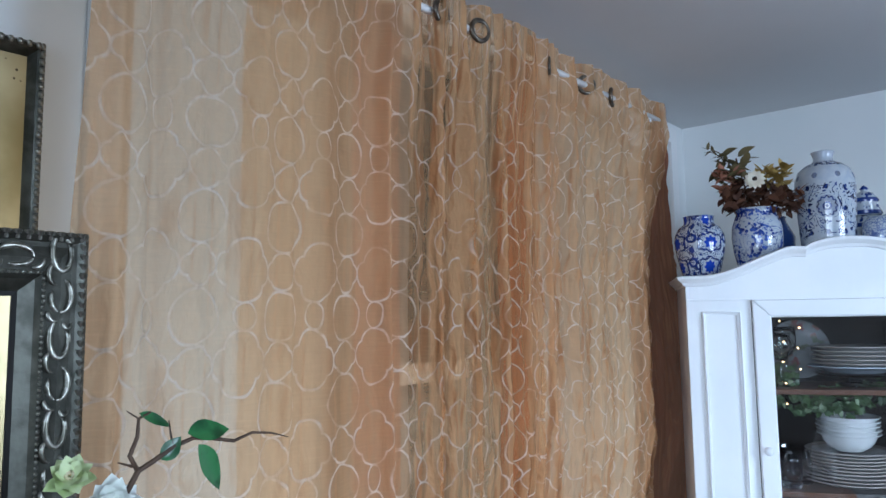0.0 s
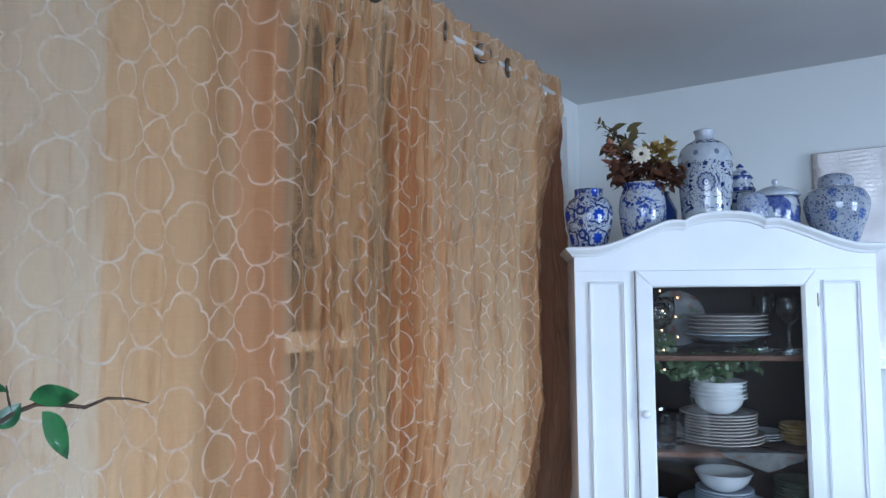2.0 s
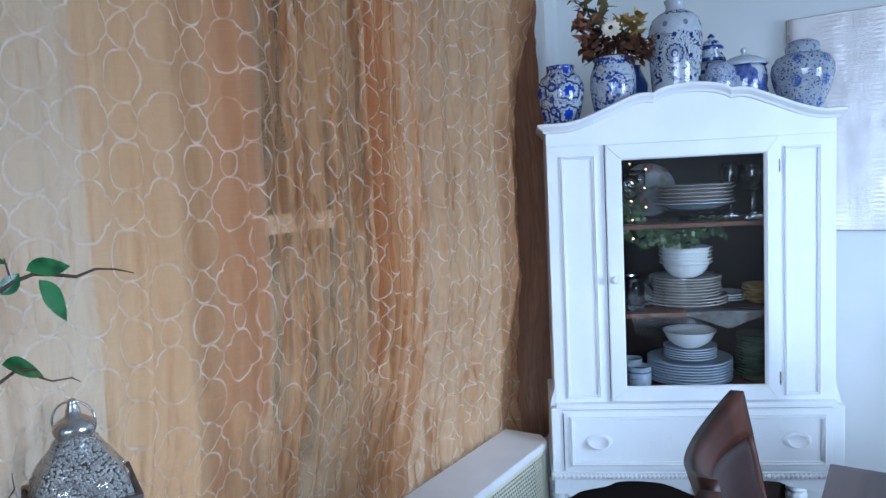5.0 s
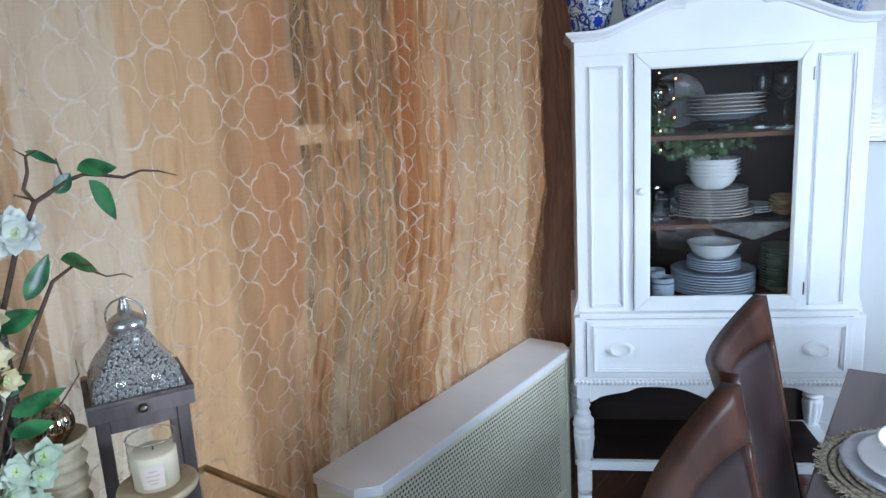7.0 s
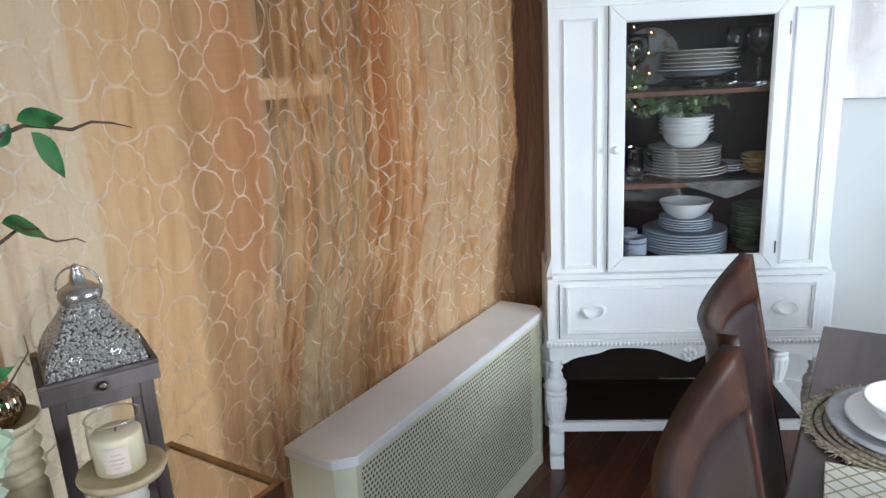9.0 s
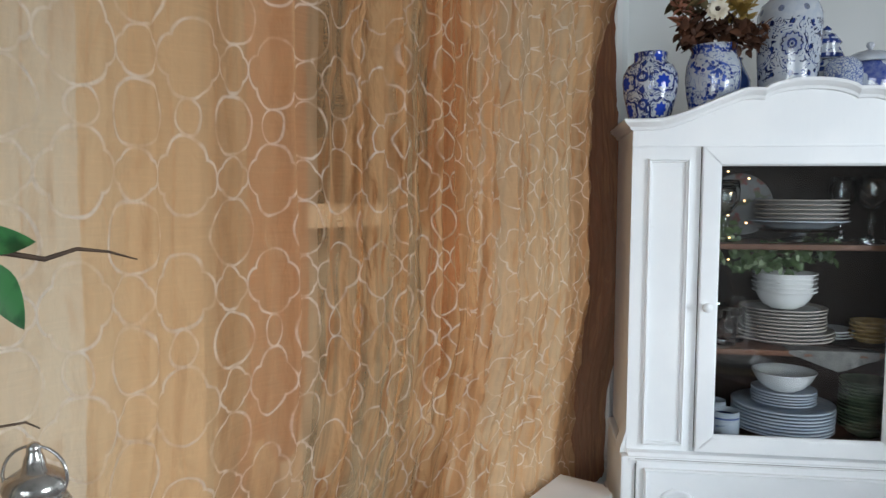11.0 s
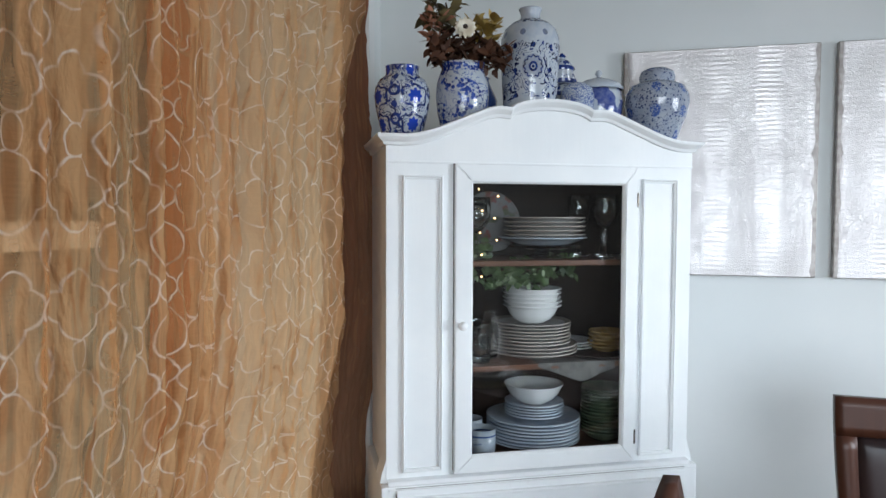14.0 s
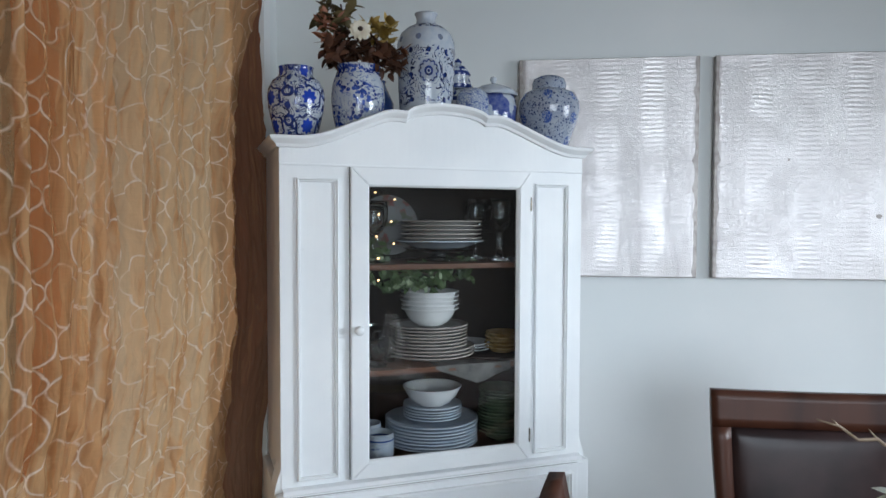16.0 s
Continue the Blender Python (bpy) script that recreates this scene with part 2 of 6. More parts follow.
    m.link(mixb.outputs[0], nt.nodes["Material Output"].inputs[0])
    return mt


cloth = curtain_cloth("curtain_cloth", (0.78, 0.515, 0.29), (0.88, 0.62, 0.37), 0.54, 0.10, 0.05, 1.5, 0.42, 0.40, 0.0030)
light_cloth = curtain_cloth("light_cloth", (0.80, 0.56, 0.35), (0.88, 0.66, 0.45), 0.78, 0.06, 0.05, 1.0, 0.6, 0.2, 0.0022)
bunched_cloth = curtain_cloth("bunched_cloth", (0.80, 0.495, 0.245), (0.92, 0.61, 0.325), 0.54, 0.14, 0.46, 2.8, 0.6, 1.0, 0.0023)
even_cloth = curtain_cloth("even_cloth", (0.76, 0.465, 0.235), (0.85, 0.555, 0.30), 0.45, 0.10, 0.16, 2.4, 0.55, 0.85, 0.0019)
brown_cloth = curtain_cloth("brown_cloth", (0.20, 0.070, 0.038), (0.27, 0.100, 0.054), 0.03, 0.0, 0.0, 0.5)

orange_drape = Mat("orange_drape", rough=0.8).varied(6, (0.42, 0.185, 0.082), (0.50, 0.230, 0.105), 0.1, (1, 1, 0.1)).mat

# embossed silver croc panels
m = Mat("silver_croc", rough=0.4, metal=0.5)
x, y, z = m.sep()
scales = m.cells(1, "Object", "DISTANCE_TO_EDGE", (55, 1, 105))
small = m.cells(1, "Object", "DISTANCE_TO_EDGE", (150, 1, 190))
# hides joined in columns: belly rows between fields of small scales
column = (x + (m.noise(9, 3) - 0.5) * 0.05).fold(0.165).abs()
belly = column.below(0.022, 0.050) * m.noise(6, 3).below(0.72, 0.34)
relief = m.mix(belly, small.op("MULTIPLY", 3.0, clamp=True), scales.op("MULTIPLY", 3.0, clamp=True))
rows = ((z + (m.noise(16, 2, stretch=(1, 1, 0.5)) - 0.5) * 0.012).fold(0.0165).abs() * 75.0)
lines = rows * (belly * 1.3 + 0.12) + m.noise(1, 4, stretch=(14, 1, 210)) * 0.5
m.colour(m.mix(m.noise(6, 5).below(0.66, 0.36), (0.60, 0.575, 0.57), (0.70, 0.675, 0.67)))
m.rough(m.noise(8, 5) * 0.24 + 0.24)
m.bsdf.inputs["Metallic"].default_value = 0.6
b1 = m.tree.nodes.new("ShaderNodeBump")
b1.inputs["Strength"].default_value, b1.inputs["Distance"].default_value = 0.4, 0.008
m.link(m.noise(5, 3, stretch=(1, 1, 1.3)), b1.inputs["Height"])
b2 = m.tree.nodes.new("ShaderNodeBump")
b2.inputs["Strength"].default_value, b2.inputs["Distance"].default_value = 0.75, 0.0024
m.link(relief * 0.28 + lines * 0.6, b2.inputs["Height"])
m.link(b1.outputs[0], b2.inputs["Normal"])
m.link(b2.outputs[0], m.bsdf.inputs["Normal"])
silver_croc = m.mat
panel_edge = Mat("panel_edge", rough=0.45, metal=0.5).varied(40, (0.26, 0.235, 0.22), (0.40, 0.37, 0.35), 0.2).mat


# blue and white porcelain; the patterns lie on the lathe's own u (metres round) and v (height)
WHITE = (0.46, 0.495, 0.53)


def porcelain(name, build):
    mt = Mat(name, WHITE, 0.09)
    fac, ink = build(mt)
    dirt = mt.noise(40, 3, "UV")
    mt.colour(mt.mix(fac.op("MULTIPLY", 1.0, clamp=True), mt.mix(dirt.below(0.7, 0.3), (0.38, 0.43, 0.50), WHITE), ink))
    return mt.mat


def scroll(mt, scale, thick, warp):
    """Curling vine strokes: the level lines of a warped noise."""
    n = mt.noise(scale, 2, "UV", distort=warp)
    return (n.fold(0.16)).abs().below(thick, thick + 0.016)


def bold(mt):
    """Lobed peonies one over the other, in scrolling frames with leafy tendrils."""
    u, v, _ = mt.sep("UV")
    a, b = u.fold(0.130), (v - 0.045).fold(0.086)
    wob = (mt.noise(60, 3, "UV") - 0.5) * 0.008
    turn = a.op("ARCTAN2", b)
    blob = (length2(a, b) + wob - (turn * 8.0).op("COSINE") * 0.003).below(0.020, 0.023)
    frame_line = ((length2(a * 0.72, b) - 0.0315 - (turn * 6.0).op("COSINE") * 0.0035).abs() + (mt.noise(75, 3, "UV") - 0.5) * 0.009).below(0.0024, 0.0042)
    frame_line = frame_line * mt.noise(26, 2, "UV").below(0.58, 0.64)
    a2 = (u + 0.065).fold(0.130)
    side = ((length2(a2, b - 0.016) - 0.014).abs() + (mt.noise(90, 3, "UV") - 0.5) * 0.010).below(0.0035, 0.0060)
    bud = (length2(a2 * 1.3, b + 0.026) + wob).below(0.010, 0.013)
    curls = scroll(mt, 30, 0.022, 1.4) * length2(a, b).op("GREATER_THAN", 0.027) * mt.noise(34, 2, "UV").below(0.56, 0.62)
    shade = mt.mix(blob, mt.mix(mt.noise(50, 4, "UV").below(0.6, 0.4), (0.010, 0.018, 0.085), (0.022, 0.045, 0.20)), (0.016, 0.050, 0.36))
    foot = v.below(0.004, 0.007).max((v - 0.222).abs().below(0.006, 0.009) * 0.55)
    return blob.max(frame_line).max(side).max(bud).max(curls).max(foot), shade


def sprigs(mt):
    v = mt.sep("UV")[1]
    big = mt.noise(11, 3, "UV", distort=0.8).below(0.50, 0.53)
    petals = mt.cells(85, "UV").below(0.48, 0.58)
    vine = scroll(mt, 20, 0.007, 1.4) * mt.noise(14, 2, "UV").below(0.52, 0.58)
    neck = (v - 0.222).abs().below(0.011, 0.014) * mt.cells(110, "UV").below(0.5, 0.62)
    return (big * petals).max(vine * 0.8).max(neck), mt.mix(mt.noise(26, 4, "UV").below(0.6, 0.4), (0.010, 0.026, 0.16), (0.045, 0.090, 0.34))


def tall_band(mt):
    """A pale medallion among dark leafy scrolls, with a row of roundels above and below."""
    u, v, _ = mt.sep("UV")
    w = u.fold(0.305)
    inside = (v - 0.212 + (mt.noise(30, 2, "UV") - 0.5) * 0.05).abs().below(0.080, 0.086)
    turn = w.op("ARCTAN2", v - 0.222)
    medal = length2(w, v - 0.222)
    ring = (medal - 0.030 - (turn * 12.0).op("COSINE") * 0.0025).abs().below(0.0018, 0.0034).max((medal - 0.0115).abs().below(0.0030, 0.0045)).max(medal.below(0.004, 0.006))
    haze = medal.below(0.034, 0.039) * (mt.noise(120, 2, "UV") * 0.30 + 0.22)
    curls = ((mt.noise(21, 2, "UV", distort=1.6).fold(0.17)).abs().below(0.022, 0.036)) * mt.noise(34, 2, "UV").below(0.54, 0.58) * inside * medal.op("GREATER_THAN", 0.041)
    buds = (length2(u.fold(0.061), (v - 0.212).fold(0.072)) + (mt.noise(90, 2, "UV") - 0.5) * 0.012).below(0.007, 0.009) * inside * medal.op("GREATER_THAN", 0.044)
    dots = length2((u + 0.035).fold(0.0762), ((v - 0.212).abs() - 0.112))
    dots = dots.below(0.0085, 0.0105) * (mt.noise(260, 2, "UV") * 0.5 + 0.40)
    top = (v - 0.366).abs().below(0.007, 0.010) * mt.cells(120, "UV").below(0.45, 0.55)
    base = (v - 0.02).abs().below(0.004, 0.006)
    return ring.max(curls).max(buds).max(haze).max(dots).max(top).max(base), mt.mix(mt.noise(50, 3, "UV").below(0.6, 0.4), (0.008, 0.012, 0.050), (0.018, 0.040, 0.17))


def dotted(mt):
    u, v, _ = mt.sep("UV")
    spots = mt.cells(95, "UV").below(0.26, 0.34)
    a, b = u.fold(0.10), (v - 0.03).fold(0.075)
    far = length2(a, b) + (mt.noise(55, 3, "UV") - 0.5) * 0.012
    bloom = far.below(0.016, 0.020) * (mt.cells(170, "UV").below(0.5, 0.65) * 0.6 + 0.35)
    vine = scroll(mt, 26, 0.006, 1.2) * 0.7
    return spots.max(bloom).max(vine).max(mt.noise(10, 3, "UV").below(0.6, 0.3) * 0.2 + 0.24), mt.mix(bloom, (0.040, 0.062, 0.15), (0.035, 0.085, 0.30))


def net(mt):
    return mt.cells(130, "UV", "DISTANCE_TO_EDGE").below(0.05, 0.09).max(mt.noise(26, 3, "UV").below(0.38, 0.34) * 0.8), (0.05, 0.09, 0.27)


def landscape(mt):
    hills = mt.noise(13, 5, "UV", (1, 1.3, 1), 0.7).below(0.50, 0.54)
    return hills * (mt.noise(70, 3, "UV") * 0.6 + 0.55), (0.012, 0.035, 0.22)


def pagoda(mt):
    u, v, _ = mt.sep("UV")
    bands = v.fold(0.045).abs().below(0.006, 0.009)
    return bands.max(mt.noise(30, 4, "UV").below(0.45, 0.40)), (0.015, 0.035, 0.16)


POTS = {k: porcelain("porcelain_" + k, f) for k, f in (("bold", bold), ("sprigs", sprigs), ("tall_band", tall_band), ("dotted", dotted), ("net", net), ("landscape", landscape), ("pagoda", pagoda))}
glaze_blue = Mat("glaze_blue", (0.03, 0.06, 0.20), 0.1).mat

china = Mat("china", (0.82, 0.82, 0.81), 0.12).mat
m = Mat("china_rim", rough=0.14)
edge = m.sep("UV")[1].below(0.0155, 0.0175) * -0.65 + 0.65
m.colour(m.mix(edge, m.mix(m.noise(40, 4).below(0.6, 0.4), (0.74, 0.73, 0.71), (0.82, 0.81, 0.80)), (0.30, 0.23, 0.18)))
china_rim = m.mat
china_blue = Mat("china_blue", rough=0.14).varied(20, (0.50, 0.58, 0.68), (0.66, 0.71, 0.77)).mat
china_green = Mat("china_green", rough=0.2).varied(20, (0.07, 0.10, 0.065), (0.15, 0.19, 0.12)).mat
china_amber = Mat("china_amber", rough=0.2).varied(20, (0.34, 0.20, 0.06), (0.58, 0.42, 0.20)).mat
cup_pattern = porcelain("cup_pattern", lambda mt: ((mt.noise(60, 3, "UV").below(0.36, 0.33) * (mt.sep("UV")[1] - 0.045).abs().below(0.012, 0.016)).max((mt.sep("UV")[1] - 0.062).abs().below(0.0015, 0.003)), (0.03, 0.07, 0.25)))


# ---- building helpers ----
def thing(name, m=None, label="", category="", group="", kind=""):
    ob = new(name)
    ob.empty_display_size = 0.05
    ob.matrix_world = m or Matrix()
    return tagged(ob, label, category, group, kind)


def mesh_of(name, bm, mats, smooth=False):
    me = bpy.data.meshes.new(name)
    bmesh.ops.recalc_face_normals(bm, faces=bm.faces)
    bm.to_mesh(me)
    bm.free()
    for mt in mats if isinstance(mats, (list, tuple)) else [mats]:
        me.materials.append(mt)
    if smooth:
        me.shade_smooth()
    return me


def part(name, bm, mats, parent, label="", smooth=False):
    me = bm if isinstance(bm, bpy.types.Mesh) else mesh_of(name, bm, mats, smooth)
    ob = new(name, me)
    ob.parent = parent
    return tagged(ob, label)


def solid(name, bm, mats, label="", category="", kind="", group="", smooth=False, m=None):
    ob = new(name, mesh_of(name, bm, mats, smooth))
    if m:
        ob.matrix_world = m
    return tagged(ob, label, category, group, kind)


def box(x0, x1, y0, y1, z0, z1, bevel=0.0, bm=None, m=None, seg=2):
    own = bmesh.new()
    bmesh.ops.create_cube(own, size=1)
    for v in own.verts:
        v.co = Vector(((x0 + x1) / 2 + v.co.x * (x1 - x0), (y0 + y1) / 2 + v.co.y * (y1 - y0), (z0 + z1) / 2 + v.co.z * (z1 - z0)))
    if bevel:
        bmesh.ops.bevel(own, geom=own.edges[:], offset=bevel, segments=seg, affect="EDGES", profile=0.6)
    if m:
        bmesh.ops.transform(own, matrix=m, verts=own.verts)
    if bm is None:
        return own
    return join(bm, own)


def join(bm, own):
    me = bpy.data.meshes.new("joint")
    own.to_mesh(me)
    own.free()
    bm.from_mesh(me)
    bpy.data.meshes.remove(me)
    return bm


def lathe(profile, seg=32, m=None, bm=None, uv=True):
    """Turns (radius, height) pairs round z. UVs: metres round the widest girth, and height."""
    own = bmesh.new()
    lay = own.loops.layers.uv.new("UVMap")
    big = max(r for r, _ in profile)
    rings = [[own.verts.new((max(r, 1e-4) * math.cos(2 * math.pi * k / seg), max(r, 1e-4) * math.sin(2 * math.pi * k / seg), z)) for k in range(seg)] for r, z in profile]
    for a in range(len(profile) - 1):
        for k in range(seg):
            f = own.faces.new((rings[a][k], rings[a][(k + 1) % seg], rings[a + 1][(k + 1) % seg], rings[a + 1][k]))
            for loop, (kk, aa) in zip(f.loops, ((k, a), (k + 1, a), (k + 1, a + 1), (k, a + 1))):
                loop[lay].uv = (2 * math.pi * big * kk / seg, profile[aa][1])
    if m:
        bmesh.ops.transform(own, matrix=m, verts=own.verts)
    return own if bm is None else join(bm, own)


def tube(points, radii, seg=8, bm=None):
    """A round bar along points."""
    own = bmesh.new()
    pts = [Vector(p) for p in points]
    if not isinstance(radii, (list, tuple)):
        radii = [radii] * len(pts)
    rings, side = [], None
    for i, p in enumerate(pts):
        way = (pts[min(i + 1, len(pts) - 1)] - pts[max(i - 1, 0)]).normalized()
        if side is None:
            side = way.orthogonal().normalized()
        side = (side - way * side.dot(way)).normalized()
        up = way.cross(side)
        rings.append([own.verts.new(p + radii[i] * (side * math.cos(2 * math.pi * k / seg) + up * math.sin(2 * math.pi * k / seg))) for k in range(seg)])
    for a, b in zip(rings, rings[1:]):
        for k in range(seg):
            own.faces.new((a[k], a[(k + 1) % seg], b[(k + 1) % seg], b[k]))
    own.faces.new(rings[0][::-1])
    own.faces.new(rings[-1])
    return own if bm is None else join(bm, own)


def torus(r, t, seg=32, ring=10, m=None, bm=None):
    own = bmesh.new()
    v = [[own.verts.new(((r + t * math.cos(b)) * math.cos(a), (r + t * math.cos(b)) * math.sin(a), t * math.sin(b))) for b in (2 * math.pi * j / ring for j in range(ring))] for a in (2 * math.pi * i / seg for i in range(seg))]
    for i in range(seg):
        for j in range(ring):
            own.faces.new((v[i][j], v[(i + 1) % seg][j], v[(i + 1) % seg][(j + 1) % ring], v[i][(j + 1) % ring]))
    if m:
        bmesh.ops.transform(own, matrix=m, verts=own.verts)
    return own if bm is None else join(bm, own)


def sweep(profile, path, closed=False, bm=None):
    """Carries a closed (a, b) profile along path rows of (point, a-axis, b-axis)."""
    own = bmesh.new()
    rings = [[own.verts.new(Vector(p) + a * Vector(ax) + b * Vector(bx)) for a, b in profile] for p, ax, bx in path]
    n = len(profile)
    pairs = list(zip(rings, rings[1:])) + ([(rings[-1], rings[0])] if closed else [])
    for r0, r1 in pairs:
        for k in range(n):
            own.faces.new((r0[k], r0[(k + 1) % n], r1[(k + 1) % n], r1[k]))
    if not closed:
        own.faces.new(rings[0][::-1])
        own.faces.new(rings[-1])
    return own if bm is None else join(bm, own)


def moulding(x0, x1, z0, z1, y, profile, bm=None):
    """A mitred rectangle of moulding on a front at y; profile rows are (inwards, proud)."""
    c = [(x0, z0, 1, 1), (x1, z0, -1, 1), (x1, z1, -1, -1), (x0, z1, 1, -1)]
    return sweep(profile, [((x, y, z), (sx, 0, sz), (0, -1, 0)) for x, z, sx, sz in c], closed=True, bm=bm)


def slab(shape, y0, y1, bm=None):
    """An upright board: an outline of (x, z) between y0 and y1."""
    own = bmesh.new()
    a = [own.verts.new((x, y0, z)) for x, z in shape]
    b = [own.verts.new((x, y1, z)) for x, z in shape]
    own.faces.new(a)
    own.faces.new(b[::-1])
    for k in range(len(a)):
        own.faces.new((a[k], b[k], b[(k + 1) % len(a)], a[(k + 1) % len(a)]))
    return own if bm is None else join(bm, own)


def leaf_into(bm, base, way, up, length, width, curl=0.15, n=6):
    """A pointed, cupped leaf with a midrib."""
    way, up = Vector(way).normalized(), Vector(up)
    side = way.cross(up).normalized()
    up = side.cross(way)
    rows = []
    for i in range(n + 1):
        t = i / n
        w = width * 0.5 * (math.sin(math.pi * t ** 0.8) ** 0.9 if 0 < t < 1 else 0.01)
        mid = Vector(base) + way * length * t + up * (-curl * length * t * t)
        rows.append([bm.verts.new(mid + side * w * s + up * (0.18 * w * abs(s) + 0.04 * w * math.sin(9 * t + s))) for s in (-1, -0.5, 0, 0.5, 1)])
    for a, b in zip(rows, rows[1:]):
        for k in range(4):
            bm.faces.new((a[k], a[k + 1], b[k + 1], b[k]))


# ---- structure ----
def wall_slab(name, boxes, mat, label):
    bm = bmesh.new()
    for b in boxes:
        box(*b, bm=bm)
    return solid(name, bm, mat, label, "wall", "structure")


WIN = ((0.76, 1.285), (1.414, 1.80), (1.93, 3.10))
WZ0, WZ1 = 0.42, 2.31
cols = [SY - 0.2] + [v for w in WIN for v in w] + [BY + 0.2]
pieces = [(WX - 0.1, WX, cols[i], cols[i + 1], 0, CZ) for i in range(0, len(cols), 2)]
pieces += [(WX - 0.1, WX, a, b, 0, WZ0) for a, b in WIN] + [(WX - 0.1, WX, a, b, WZ1, CZ) for a, b in WIN]
wall_slab("wall_west", pieces, wall_paint, "white painted wall with three sash windows")
wall_slab("wall_north", [(WX, EX + 0.2, BY, BY + 0.2, 0, CZ)], wall_paint, "plain cool-white painted wall")
# the east wall is out of view; its dark tone dims the glass reflections
wall_slab("wall_east", [(EX, EX + 0.2, 2.25, BY, 0, CZ), (EX, EX + 0.2, SY, 0.85, 0, CZ), (EX, EX + 0.2, 0.85, 2.25, 0, 0.7), (EX, EX + 0.2, 0.85, 2.25, 2.1, CZ)], unseen_wall_dark, "unseen wall with a window, kept dark for the cabinet glass")
wall_slab("wall_south", [(WX, 0.15, SY - 0.2, SY, 0, CZ), (2.65, EX + 0.2, SY - 0.2, SY, 0, CZ), (0.15, 2.65, SY - 0.2, SY, 0, 0.82), (0.15, 2.65, SY - 0.2, SY, 2.385, CZ)], wall_paint, "plain white painted wall with a window")
solid("ceiling", box(WX - 0.2, EX + 0.2, SY - 0.2, BY + 0.2, CZ, CZ + 0.15), ceiling_paint, "flat matt white painted ceiling", "ceiling", "structure")
solid("baseboard", box(WX, EX, BY - 0.016, BY, 0.004, 0.11, 0.004), trim_paint, "white painted baseboard along the wall", "baseboard", "structure")

# sash windows behind the curtain
for i, (a, b) in enumerate(WIN):
    win = thing(f"window_{i + 1}", Matrix.Translation((WX - 0.05, (a + b) / 2, 0)), "white double-hung sash window behind the curtain" if i == 1 else "white plain window behind the curtain", "window", kind="structure")
    h = (b - a) / 2
    zm = 1.43
    zm = zm if i == 1 else None
    bars = [("meeting_rail", (-h + 0.035, h - 0.035, zm - 0.026, zm + 0.026))] if zm else []
    for nm, (y0, y1, z0, z1) in [("stile", (-h, -h + 0.035, WZ0, WZ1)), ("stile", (h - 0.035, h, WZ0, WZ1)), ("rail", (-h + 0.035, h - 0.035, WZ0, WZ0 + 0.05)), ("rail", (-h + 0.035, h - 0.035, WZ1 - 0.05, WZ1))] + bars:
        part(nm, box(-0.02, 0.02, y0, y1, z0, z1, 0.003), trim_paint, win)
    for z0, z1 in ((WZ0 + 0.05, zm - 0.026), (zm + 0.026, WZ1 - 0.05)) if zm else ((WZ0 + 0.05, WZ1 - 0.05),):
        p = part("pane", box(-0.002, 0.002, -h + 0.035, h - 0.035, z0, z1), pane_glass, win)
        p.visible_shadow = False
    for nm, (y0, y1, z0, z1) in (("casing", (-h - 0.06, -h, WZ0 - 0.06, WZ1 + 0.07)), ("casing", (h, h + 0.06, WZ0 - 0.06, WZ1 + 0.07)), ("casing", (-h, h, WZ1, WZ1 + 0.07))):
        part(nm, box(0.05, 0.066, y0, y1, z0, z1, 0.003), trim_paint, win)
    part("window_sill", box(-0.02, 0.07, -h, h, WZ0 - 0.03, WZ0, 0.004), trim_paint, win)

# outside, close behind the panes: a glowing board for pale sky light, with a dark hedge across the middle window
m = Mat("outside", rough=1)
em = m.tree.nodes.new("ShaderNodeEmission")
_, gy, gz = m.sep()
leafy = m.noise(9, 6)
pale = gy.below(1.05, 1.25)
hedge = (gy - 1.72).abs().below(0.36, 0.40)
# glow increases towards the floor, hedge included, added to brighten the lower curtain
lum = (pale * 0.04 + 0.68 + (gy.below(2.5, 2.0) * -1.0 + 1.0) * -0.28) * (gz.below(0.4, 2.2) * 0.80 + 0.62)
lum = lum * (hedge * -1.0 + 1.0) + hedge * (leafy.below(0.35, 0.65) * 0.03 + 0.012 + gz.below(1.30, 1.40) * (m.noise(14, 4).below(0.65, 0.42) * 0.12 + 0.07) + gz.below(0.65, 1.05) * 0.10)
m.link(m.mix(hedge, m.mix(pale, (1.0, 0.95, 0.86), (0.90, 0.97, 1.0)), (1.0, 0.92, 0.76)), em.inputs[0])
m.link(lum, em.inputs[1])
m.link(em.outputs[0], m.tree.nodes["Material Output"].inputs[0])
solid("backdrop", box(-1.33, -1.31, 0.2, 3.9, 0.1, 2.6), m.mat, "glowing board for the pale daylight and dark hedge outside the windows", "backdrop", "structure")

# ---- curtains ----
def smooth(a, b, t):
    t = min(max((t - a) / (b - a), 0), 1)
    return t * t * (3 - 2 * t)


def hang(z):
    """The cloth's middle plane: straight from the rod, then swept back behind the radiator."""
    return -0.945 - 0.105 * smooth(1.25, 0.62, z)


TOP = 2.325


